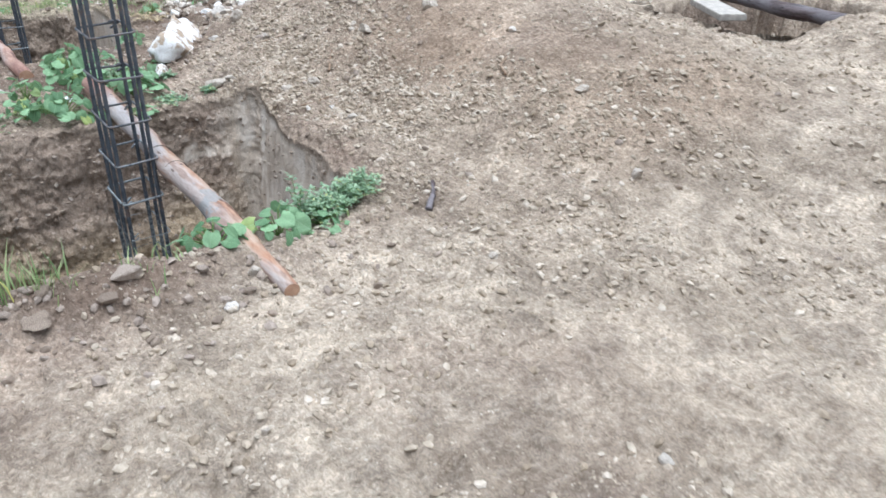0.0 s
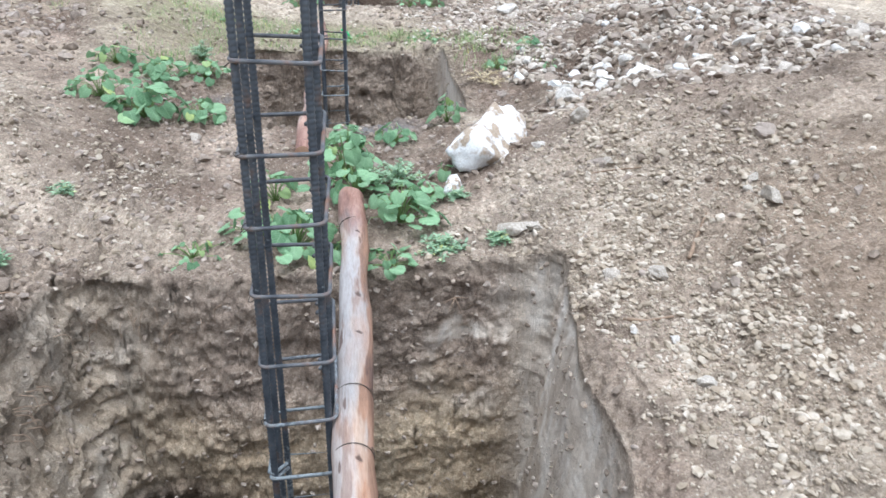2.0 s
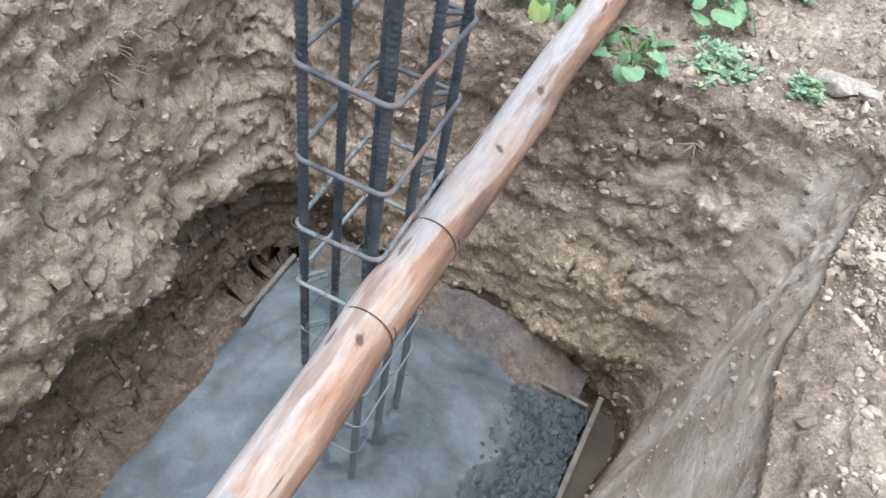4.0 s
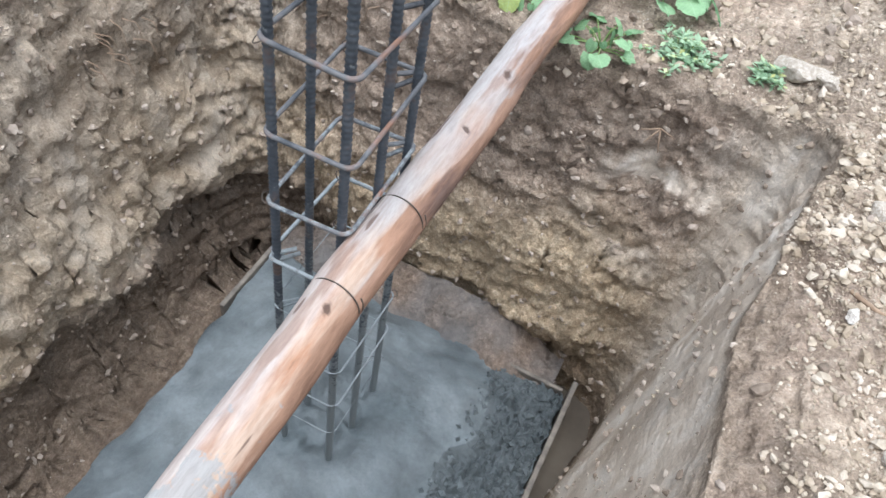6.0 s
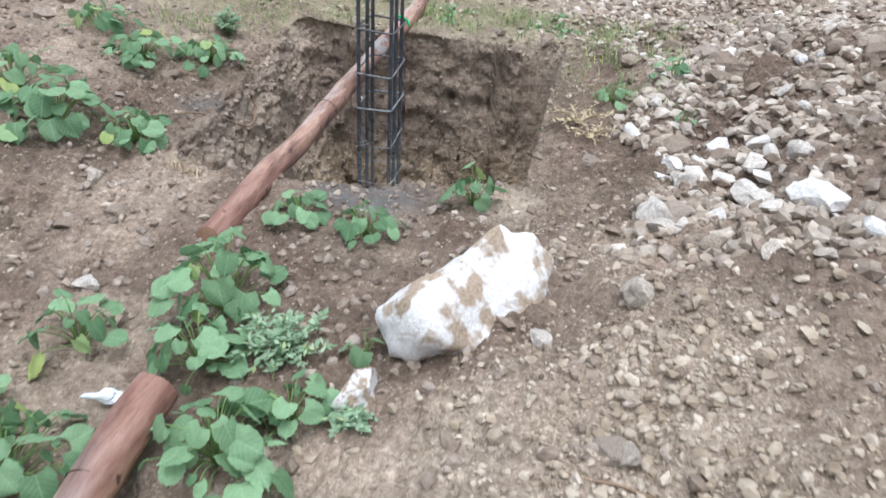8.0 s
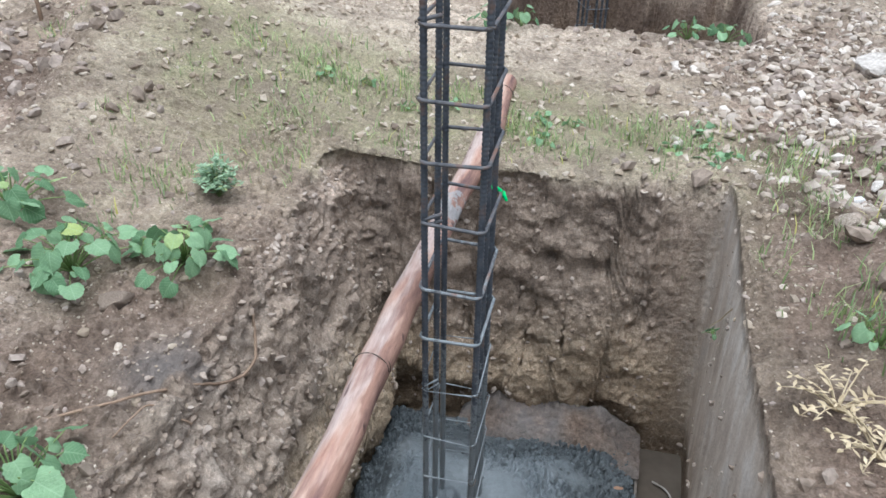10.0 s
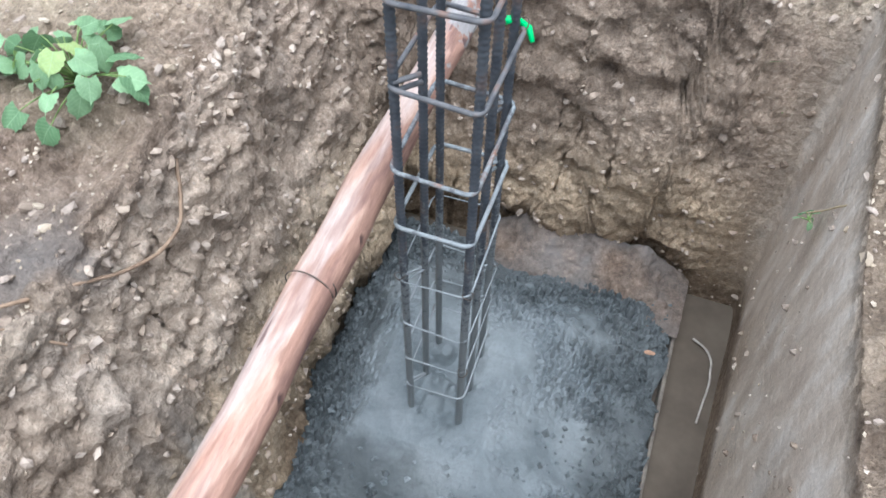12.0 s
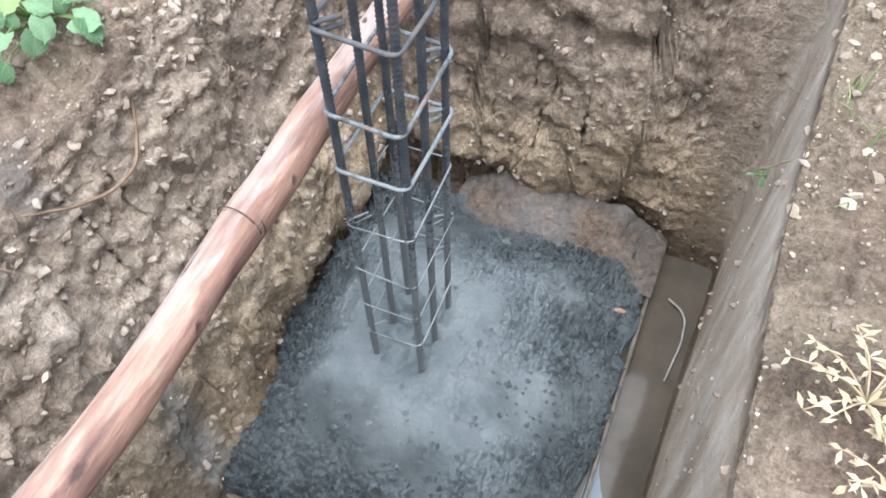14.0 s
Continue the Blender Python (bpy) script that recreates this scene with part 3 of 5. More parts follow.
P3[:, 0] += 0.05 * np.clip(-P3[:, 2] / 1.2, 0, 1) * np.clip((X - 1.57) / 0.08, 0, 1) * (X < 1.9) * np.clip((Y - 6.5) / 0.3, 0, 1) * np.clip((8.6 - Y) / 0.2, 0, 1)
GROUND = P3.reshape(NY, NX, 3)
grid = np.arange(NX * NY).reshape(NY, NX)
F = np.stack([grid[:-1, :-1], grid[:-1, 1:], grid[1:, 1:], grid[1:, :-1]], -1).reshape(-1, 4)
ground_me = quads_mesh("ground", P3, F)
below = np.clip((lie(X, Y) - P3[:, 2]), 0, 2)
strata = np.clip((below - 0.45 - 0.22 * (Y > 6) - 0.14 * fbm(flat, 2.2, 71)) / 0.25, 0, 1)
dug = np.clip(deep * 25, 0, 1)
rim = np.zeros_like(X)
for p in PITS[:3]:
    cx, cy, hx, hy = (p[0] + p[1]) / 2, (p[2] + p[3]) / 2, (p[1] - p[0]) / 2, (p[3] - p[2]) / 2
    gap = np.maximum(np.abs(X - cx) - hx, np.abs(Y - cy) - hy)
    rim = np.maximum(rim, np.clip(1 - gap / 0.35, 0, 1))
darkland = np.clip(1.2 * bell(X, Y, 0.9, 5.7, 0.75, 0.6) + 0.85 * bell(X, Y, -0.1, 7.0, 0.6, 0.9) + 1.0 * bell(X, Y, 2.0, 7.6, 0.25, 1.0) + 1.0 * bell(X, Y, 2.6, 9.9, 0.7, 0.8) + 0.9 * bell(X, Y, -1.3, 8.3, 0.22, 0.8, 0.35) + 0.8 * bell(X, Y, 1.9, 6.5, 0.5, 0.35)
                   + 0.95 * rub + 0.9 * bell(X, Y, -0.2, 4.3, 0.25, 0.6) + 0.8 * bell(X, Y, 0.2, 2.5, 0.5, 0.14) + 0.8 * bell(X, Y, -0.1, 2.3, 0.25, 0.3) + 0.25 * rim + 1.0 * bell(X, Y, 1.72, 3.75, 0.08, 0.45) + np.clip(0.7 * fbm(flat, 0.9, 95, 4) - 0.12, 0, 0.35) * (Y < 4.2) * (X > 0.8), 0, 1)
fresh = np.clip(np.maximum(dug, darkland * np.clip(0.9 + 0.7 * fbm(flat, 3.5, 81), 0.2, 1.2)), 0, 1)
dry = np.clip(1.5 * bell(X + 0.02 * (8.46 - Y), Y, 1.74, 7.3, 0.06, 0.95) + 1.2 * bell(X + 0.10 * (4.66 - Y), Y, 1.72, 3.8, 0.09, 0.75) + 1.0 * bell(X, Y, -0.05, 3.8, 0.2, 0.9) + 0.5 * bell(X, Y, 0.22, 7.1, 0.25, 0.7) + 0.9 * bell(X, Y, 1.66, 4.35, 0.07, 0.25) + 0.5 * bell(X, Y, 1.1, 8.42, 0.7, 0.12), 0, 1)
fresh = fresh * (1 - 0.75 * dry)
# foot of the west wall: less tan, growing downwards
washed = np.clip(1.5 * bell(X, Y, 0.05, 3.9, 0.2, 0.8), 0, 1) * np.clip((-0.76 - P3[:, 2]) / 0.1, 0, 1)
tan = np.clip(dug * strata * (1 - 0.5 * dry) * (1 - 0.85 * washed) + dug * bell(X, Y, 0.42, 7.2, 0.2, 0.7) * np.clip((-0.40 - P3[:, 2]) / 0.15, 0, 1) + 0.6 * dug * (1 - washed) * bell(X, Y, -0.03, 3.95, 0.18, 0.8), 0, 1)
red = np.clip(1.1 * bell(X, Y, 2.7, 3.9, 0.45, 0.75) + 0.9 * bell(X, Y, -1.6, 8.0, 0.4, 0.7) + 0.8 * bell(X, Y, 3.3, 2.6, 0.5, 0.35) + 0.25 * fbm(flat, 1.2, 91), 0, 1)
turf = np.clip(1.3 * bell(X, Y, 0.7, 9.0, 1.3, 0.35) + 1.0 * bell(X, Y, -0.25, 8.3, 0.35, 0.5) + 0.7 * bell(X, Y, 2.1, 8.4, 0.3, 0.7) + 0.9 * bell(X, Y, 2.3, 12.6, 1.2, 0.5), 0, 1)
col = ground_me.attributes.new("soil", "FLOAT_COLOR", "POINT")
col.data.foreach_set("color", np.stack([fresh, tan, red, turf * (1 - dug)], 1).astype(np.float32).ravel())
soaked_shade = dug * np.clip((-1.0 + 0.10 * fbm(flat, 5, 33) - P3[:, 2]) / 0.06, 0, 1)
# The far pit's deep shade is painted in; the west wall's foot darkens downwards.
soaked_shade = np.clip(soaked_shade + 1.0 * dug * np.clip(2.0 * bell(X, Y, 0.05, 3.7, 0.25, 0.9), 0, 1) * np.clip((-0.76 + 0.1 * fbm(flat, 5, 33) - P3[:, 2]) / 0.08, 0, 1) + 0.05 * dug * np.clip(bell(X, Y, 1.0, 8.4, 0.8, 0.14) + bell(X, Y, 0.25, 8.0, 0.2, 0.4), 0, 1) * np.clip((P3[:, 2] + 0.75 + 0.2 * fbm(P3, 4, 35)) / 0.3, 0, 1) + 1.0 * dug * np.clip(1.5 * bell(X, Y, 1.2, 11.7, 1.5, 1.2), 0, 1) + 0.3 * dug * bell(X, Y, 0.95, 8.42, 0.6, 0.09) * np.clip((P3[:, 2] + 0.7 + 0.15 * fbm(P3, 4, 35)) / 0.3, 0, 1), 0, 1)
slick = ground_me.attributes.new("slick", "FLOAT", "POINT")
faces = dug * np.clip(0.95 + 0.4 * fbm(P3, 5, 143, 3), 0, 1.1) * np.clip(upright * 2.2 - 0.3, 0, 1) * np.clip((P3[:, 2] + 1.1) / 0.1, 0, 1)
slick.data.foreach_set("value", (faces * np.clip(1.5 * bell(X + 0.02 * (8.46 - Y), Y, 1.74, 7.3, 0.05, 0.95) + 1.5 * bell(X + 0.10 * (4.66 - Y), Y, 1.72, 3.8, 0.08, 0.75) + 0.2 * bell(X, Y, 0.33, 7.4, 0.1, 0.6) + 0.4 * bell(X, Y, -0.03, 3.95, 0.18, 0.8)
                                                 + np.clip(fbm(P3, 6.5, 141, 3) * 3 - 0.5, 0, 1) * bell(X, Y, 1.40, 4.55, 0.16, 0.2) * bell(P3[:, 2], 0 * X, -0.22, 0, 0.16, 1), 0, 1)).astype(np.float32))
cement = ground_me.attributes.new("cement", "FLOAT", "POINT")
cement.data.foreach_set("value", (np.clip(1.5 * bell(X, Y, 1.13, 6.42, 0.14, 0.08) + 0.9 * bell(X, Y, 0.43, 6.95, 0.07, 0.07) + 0.7 * bell(X, Y, 0.15, 7.05, 0.08, 0.1), 0, 1) * np.clip(0.7 + 1.4 * fbm(flat, 9, 151, 3), 0, 1)).astype(np.float32))
damp_shade = ground_me.attributes.new("damp_shade", "FLOAT", "POINT")
damp_shade.data.foreach_set("value", (np.clip(darkland * np.clip(0.85 + 0.8 * fbm(flat, 3.1, 85), 0.15, 1.2), 0, 1) * (1 - dug) + soaked_shade).astype(np.float32))
ground = thing("ground", ground_me, SOIL, "bare dug earth with pebbles and square foundation pits", "ground", kind="structure")


def height(x, y):
    """The height of the finished ground at a place outside the pits' walls."""
    i = int(np.clip(np.searchsorted(GX, x), 1, NX - 1))
    j = int(np.clip(np.searchsorted(GY, y), 1, NY - 1))
    return float(GROUND[j - 1:j + 1, i - 1:i + 1, 2].mean())


# ---- stones ----
def rock_shape(name, seed, detail=2, rough=0.3, squash=(1, 0.8, 0.6), facets=7):
    """A broken stone: a ball cut by a few planes, then worn by noise."""
    rng = np.random.RandomState(seed)
    bm = bmesh.new()
    bmesh.ops.create_icosphere(bm, subdivisions=detail, radius=1)
    V = np.array([v.co for v in bm.verts])
    for _ in range(facets):
        n = rng.normal(size=3)
        n /= np.linalg.norm(n)
        d = V @ n
        cut = rng.uniform(0.45, 0.8)
        V = V - np.maximum(0, d - cut)[:, None] * n
    V = V * (1 + rough * 0.35 * fbm(V, 1.6, seed % 97, 3))[:, None] * np.array(squash)
    for v, co in zip(bm.verts, V):
        v.co = co
    me = bpy.data.meshes.new(name)
    bm.to_mesh(me)
    bm.free()
    me.polygons.foreach_set("use_smooth", [detail > 3] * len(me.polygons))
    return me


def turn_matrix(rng, n):
    q = rng.normal(size=(n, 4))
    q /= np.linalg.norm(q, axis=1)[:, None]
    w, x, y, z = q.T
    return np.stack([1 - 2 * (y * y + z * z), 2 * (x * y - z * w), 2 * (x * z + y * w), 2 * (x * y + z * w), 1 - 2 * (x * x + z * z),
                     2 * (y * z - x * w), 2 * (x * z - y * w), 2 * (y * z + x * w), 1 - 2 * (x * x + y * y)], 1).reshape(n, 3, 3)


def scatter(name, seed, count, chance, low, high, mat, label, category, power=2.5, on_walls=False, sink=0.15, area=(-2.6, 5.0, 0.3, 9.6), tiny=False):
    """Many small stones in one mesh, lying where chance(x, y) says."""
    rng = np.random.RandomState(seed)
    shapes = []
    for k in range(5):
        if tiny:
            sv = np.array([(1, 0, 0), (-1, 0, 0), (0, 1, 0), (0, -1, 0), (0, 0, 0.8), (0, 0, -0.8)]) * rng.uniform(0.7, 1.2, (6, 1)) + rng.uniform(-0.2, 0.2, (6, 3))
            shapes.append((sv, np.array([(0, 2, 4), (2, 1, 4), (1, 3, 4), (3, 0, 4), (2, 0, 5), (1, 2, 5), (3, 1, 5), (0, 3, 5)])))
            continue
        me = rock_shape("seed_stone", seed + k, 1, 0.8, (1, 0.78, 0.55), 4)
        shapes.append((np.array([v.co for v in me.vertices]), np.array([p.vertices[:] for p in me.polygons])))
        bpy.data.meshes.remove(me)
    spots = []
    while sum(map(len, spots)) < count:
        x, y = rng.uniform(area[0], area[1], 40000), rng.uniform(area[2], area[3], 40000)
        keep = rng.uniform(size=40000) < chance(x, y)
        x, y = x[keep], y[keep]
        i, j = np.searchsorted(GX, x) - 1, np.searchsorted(GY, y) - 1
        u, v = (x - GX[i]) / (GX[i + 1] - GX[i]), (y - GY[j]) / (GY[j + 1] - GY[j])
        pt = (GROUND[j, i] * ((1 - u) * (1 - v))[:, None] + GROUND[j, i + 1] * (u * (1 - v))[:, None] + GROUND[j + 1, i] * ((1 - u) * v)[:, None] + GROUND[j + 1, i + 1] * (u * v)[:, None])
        wl = wall.reshape(NY, NX)[j, i]
        dp = deep.reshape(NY, NX)[j, i]
        ok = (wl > 0.5) if on_walls else ((wl < 0.25) & (dp < 0.03))
        spots.append(pt[ok])
    pts = np.concatenate(spots)[:count]
    size = low + (high - low) * rng.uniform(size=count) ** power
    R = turn_matrix(rng, count)
    VV, FF, o = [], [], 0
    for k, (sv, sf) in enumerate(shapes):
        pick = np.arange(k, count, 5)
        v = np.einsum("nij,vj->nvi", R[pick], sv) * size[pick][:, None, None]
        v[:, :, 2] *= 0.8
        v = v + pts[pick][:, None, :] + np.array([0, 0, sink]) * size[pick][:, None, None]
        VV.append(v.reshape(-1, 3))
        FF.append((sf[None] + (np.arange(len(pick)) * len(sv))[:, None, None] + o).reshape(-1, 3))
        o += v.size // 3
    me = quads_mesh(name, np.concatenate(VV), np.concatenate(FF), False)
    return thing(name, me, mat, label, category, kind="stuff")


def gravel_chance(x, y):
    c = 0.055 + 1.5 * bell(x, y, 1.95, 4.5, 0.28, 0.75) + 0.5 * bell(x, y, 2.5, 3.6, 0.7, 1.6) + 0.7 * bell(x, y, -0.75, 5.4, 0.5, 0.5) + 0.12 * bell(x, y, 1.2, 1.8, 1.0, 0.8)
    c = c * (1 - 0.75 * np.clip(bell(x, y, 0.8, 5.75, 0.7, 0.5) * 1.3, 0, 1))
    drift = np.clip(0.5 + 0.9 * fbm(np.stack([x, y, 0 * x], 1), 2.3, 123, 3), 0.06, 1.3)
    bare = np.clip(1.4 * bell(x, y, 1.70, 3.7, 0.07, 0.5), 0, 1)
    return np.clip(c * drift * (1 - 0.95 * bare), 0, 1)


def rubble_chance(x, y):
    c = bell(x, y, 3.2, 7.3, 0.85, 1.4) * 1.5 * (0.6 + 0.6 * fbm(np.stack([x, y, 0 * x], 1), 2.6, 77, 2))
    return np.clip(c, 0, 1) * (x > 2.12 + 0.12 * np.sin(5 * y)) * (y > 5.68 - 0.5 * (x - 2.2)) * (y < 9.6)


scatter("gravel", 5, 22000, gravel_chance, 0.0035, 0.027, PEBBLE, "loose tan pebbles scattered over the bare earth", "gravel", 3.0)
scatter("grit", 6, 42000, lambda x, y: np.clip(0.9 * gravel_chance(x, y) + 0.06, 0, 1), 0.003, 0.0075, PEBBLE, "fine pale grit on the trodden earth", "gravel", 1.5, area=(-1.2, 3.4, 0.6, 8.8), tiny=True)
scatter("far_gravel", 7, 7000, lambda x, y: 0.5 + 0 * x, 0.008, 0.03, PEBBLE, "loose stones on the far ground", "gravel", 2.5, area=(-3.0, 4.5, 8.4, 13.0), tiny=True)
scatter("far_gravel", 9, 4000, lambda x, y: 0.5 + 0 * x, 0.01, 0.035, PEBBLE, "loose stones beyond the spoil heaps", "gravel", 2.5, area=(3.4, 8.8, 1.5, 9.0), tiny=True)
scatter("gravel", 55, 5000, lambda x, y: np.clip(1.3 * bell(x, y, 2.0, 4.35, 0.24, 0.75), 0, 1) * (x > 1.79 - 0.2 * (y > 4.35)), 0.0035, 0.016, PEBBLE, "dense pale gravel beside the pit", "gravel", 2.6, area=(1.5, 2.8, 2.8, 5.6))
scatter("far_rubble", 45, 2600, lambda x, y: np.clip(bell(x, y, 2.6, 9.8, 0.55, 0.8), 0, 1), 0.012, 0.05, RUBBLE, "grey broken stones mixed with soil", "rubble", 1.8, area=(1.4, 4.2, 8.3, 12.0))
scatter("far_clods", 46, 900, lambda x, y: np.clip(bell(x, y, 2.5, 9.8, 0.6, 0.9) + bell(x, y, -1.4, 8.3, 0.35, 0.7), 0, 1), 0.02, 0.07, CLOD, "dark clods of soil among stones", "soil", 2.0, area=(-2.6, 4.2, 7.0, 12.0))
scatter("wall_pebbles", 15, 1000, lambda x, y: np.where(x < 3, 0.8, 0.0), 0.003, 0.014, PEBBLE, "small pebbles stuck in the pit walls", "gravel", 3.0, True, 0.0)
scatter("wall_clods", 16, 5500, lambda x, y: np.where((x < 3) & (y < 9), 0.8, 0.0), 0.004, 0.024, WALL_CLOD, "small lumps of soil standing out of the pit walls", "soil", 2.6, True, 0.0)
scatter("soil_crumbs", 25, 5000, lambda x, y: np.clip(bell(x, y, 0.6, 6.2, 1.2, 1.2) + bell(x, y, 0.3, 2.5, 0.7, 0.2) + bell(x, y, -0.3, 4.3, 0.3, 0.7) + 0.01, 0, 1), 0.006, 0.032, CLOD, "dark crumbs of dug soil", "soil", 3.0)
scatter("rubble_soil", 36, 4200, rubble_chance, 0.012, 0.05, CLOD, "dark crumbs of soil among broken stones", "soil", 1.8)
scatter("far_rubble", 47, 500, lambda x, y: np.clip(bell(x, y, 5.1, 6.1, 0.25, 0.6), 0, 1), 0.02, 0.08, RUBBLE, "pale broken stones behind the spoil heap", "rubble", 1.6, area=(4.3, 6.0, 4.8, 7.6))
scatter("rubble_chips", 35, 6500, rubble_chance, 0.011, 0.05, RUBBLE, "grey and pale broken stone chips", "rubble", 1.6)


# ---- footings ----
PADS = []


def footing(name, x0, x1, y0, y1, low, cx, cy, top, seed, label, rough, boards):
    """A concrete pad that rises to a blunt hump round the column."""
    n = 330 if rough > 1 else 220
    u = np.linspace(0, 1, n)
    gx, gy = [a.ravel() for a in np.meshgrid(x0 + (x1 - x0) * u, y0 + (y1 - y0) * u)]
    k = np.minimum.reduce([(gx - x0) / (cx - 0.2 - x0), (x1 - gx) / (x1 - cx - 0.2), (gy - y0) / (cy - 0.24 - y0), (y1 - gy) / (y1 - cy - 0.24)])
    k = np.clip(k, 0, 1)
    k = k * k * (3 - 2 * k) * 0.15 + 0.85 * k
    z = low + (top - low) * k
    p = np.stack([gx, gy, z], 1)
    if rough > 1:
        loose = np.clip(0.95 - 0.75 * k + 1.1 * fbm(p, 4, seed + 1, 3), 0.05, 1.25)
    else:
        loose = np.clip((gx + 0.06 * fbm(p, 5, 3, 2) - x1 + 0.26) / 0.06, 0.06, 1)
    z = z + 0.022 * fbm(p, 5, seed, 3) + loose * (0.022 * cells(p, 18, seed + 5) + 0.040 * cells(p, 36, seed + 9) + 0.024 * cells(p, 70, seed + 11) - 0.04)
    # a ragged hollow round the bars
    z = z - 0.035 * np.clip(1.3 * np.exp(-((gx - cx) / 0.1) ** 4 - ((gy - cy) / 0.15) ** 4) * (0.6 + 0.9 * fbm(p, 16, seed + 4, 2)), 0, 1)
    edge = 0.018 * fbm(p, 8, seed + 2, 3)
    rim_w = np.clip(1 - np.minimum.reduce([gx - x0, x1 - gx, gy - y0, y1 - gy]) / 0.08, 0, 1)
    V = np.stack([gx + edge * rim_w, gy + edge * rim_w, z], 1)
    PADS.append((V.copy(), k))
    g = np.arange(n * n).reshape(n, n)
    F = [tuple(f) for f in np.stack([g[:-1, :-1], g[:-1, 1:], g[1:, 1:], g[1:, :-1]], -1).reshape(-1, 4)]
    ring = list(g[0, :]) + list(g[1:, -1]) + list(g[-1, -2::-1]) + list(g[-2:0:-1, 0])
    base = len(V)
    low_ring = V[ring].copy()
    low_ring[:, 2] = low - 0.3
    V = np.concatenate([V, low_ring])
    m = len(ring)
    for i in range(m):
        j = (i + 1) % m
        F.append((ring[j], ring[i], base + i, base + j))
    F.append(tuple(base + i for i in range(m)))
    me = mesh_of(name, V, F)
    # Paste towards the top; south slope's shade and east shoulder's brightness are painted in.
    me.attributes.new("trowelled_shade", "FLOAT", "POINT").data.foreach_set("value", np.concatenate([k + 0.6 * bell(gx, gy, cx + 0.28, cy - 0.08, 0.22, 0.3) - 0.6 * np.clip((cy - 0.2 - gy) / 0.15, 0, 1) * np.clip((cx + 0.35 - gx) / 0.2, 0.2, 1), np.zeros(m)]).astype(np.float32) if rough > 1 else np.concatenate([np.where(gx + 0.06 * fbm(p, 5, 3, 2) < x1 - 0.26, 0.8, 0.25), np.zeros(m)]).astype(np.float32))
    ob = thing(name, me, CONCRETE, label, "concrete footing")
    for bx0, bx1, by0, by1, bz, tall in boards:
        bm = bmesh.new()
        bmesh.ops.create_cube(bm, size=1, matrix=Matrix.LocRotScale(((bx0 + bx1) / 2, (by0 + by1) / 2, bz - tall / 2), None, (bx1 - bx0, by1 - by0, tall)))
        bmesh.ops.bevel(bm, geom=bm.edges[:], offset=0.003, segments=1, affect="EDGES")
        part("form_board", bm, WET_BOARD, ob, "wet wooden form board along the edge")
    return ob


footing("concrete_footing", 0.23, 1.455, 3.09, 4.33, -1.04, 0.80, 3.79, -0.90, 7, "freshly poured grey concrete footing in the pit", 0.6,
        [(1.462, 1.482, 3.1, 4.40, -1.03, 0.2), (0.203, 0.222, 4.0, 4.34, -1.02, 0.2), (1.15, 1.44, 4.337, 4.352, -1.035, 0.2)])
footing("concrete_footing", 0.37, 1.537, 6.935, 8.30, -1.135, 0.845, 7.58, -0.91, 17, "rough wet grey concrete footing in the flooded pit", 1.7,
        [(1.544, 1.558, 6.95, 8.30, -1.155, 0.2), (0.4, 1.537, 6.907, 6.923, -1.175, 0.2)])

footing("concrete_footing", 5.52, 6.8, 3.42, 4.5, -0.92, 6.15, 3.95, -0.76, 27, "bluish grey concrete footing in a far pit", 0.6, [])


def footing_crumbs(pad, share, x_from, count, seed, label):
    """Granular lumps left on the slopes of a pad."""
    r = np.random.RandomState(seed)
    V, F, K = [], [], []
    base = np.array([(1, 0, 0), (-1, 0, 0), (0, 1, 0), (0, -1, 0), (0, 0, 0.8), (0, 0, -0.8)])
    tri = np.array([(0, 2, 4), (2, 1, 4), (1, 3, 4), (3, 0, 4), (2, 0, 5), (1, 2, 5), (3, 1, 5), (0, 3, 5)])
    while len(V) < count:
        i = r.randint(len(pad))
        if pad[i, 0] < x_from or r.uniform() > (1.0 - 0.98 * share[i]) * (0.3 + 0.9 * max(0, noise.noise((pad[i, 0] * 6, pad[i, 1] * 6, seed)) + 0.3)):
            continue
        s = r.uniform(0.004, 0.015) * (1.6 if r.uniform() < 0.06 else 1)
        v = (base * r.uniform(0.7, 1.3, (6, 1)) + r.uniform(-0.25, 0.25, (6, 3))) * s
        F.append(tri + 6 * len(V))
        V.append(v + pad[i] + np.array([r.uniform(-0.004, 0.004), r.uniform(-0.004, 0.004), 0.002]))
        K += [share[i] + r.uniform(-0.3, 0.5)] * 6
    me = quads_mesh("concrete_crumbs", np.concatenate(V), np.concatenate(F), False)
    me.attributes.new("trowelled_shade", "FLOAT", "POINT").data.foreach_set("value", np.array(K, np.float32))
    thing("concrete_crumbs", me, CONCRETE, label, "concrete", kind="stuff")


footing_crumbs(*PADS[1], 0.0, 1500, 5, "granular wet concrete lumps on the footing")
footing_crumbs(*PADS[0], 1.17, 900, 6, "granular wet concrete lumps along the footing's edge")


# ---- puddles ----
def puddle(x0, x1, y0, y1, z, label, mat=None):
    bm = bmesh.new()
    bmesh.ops.create_grid(bm, x_segments=24, y_segments=24, size=0.5, matrix=Matrix.LocRotScale(((x0 + x1) / 2, (y0 + y1) / 2, z), None, (x1 - x0, y1 - y0, 1)))
    me = bpy.data.meshes.new("puddle")
    bm.to_mesh(me)
    bm.free()
    thing("puddle", me, mat or WATER, label, "water", kind="structure")


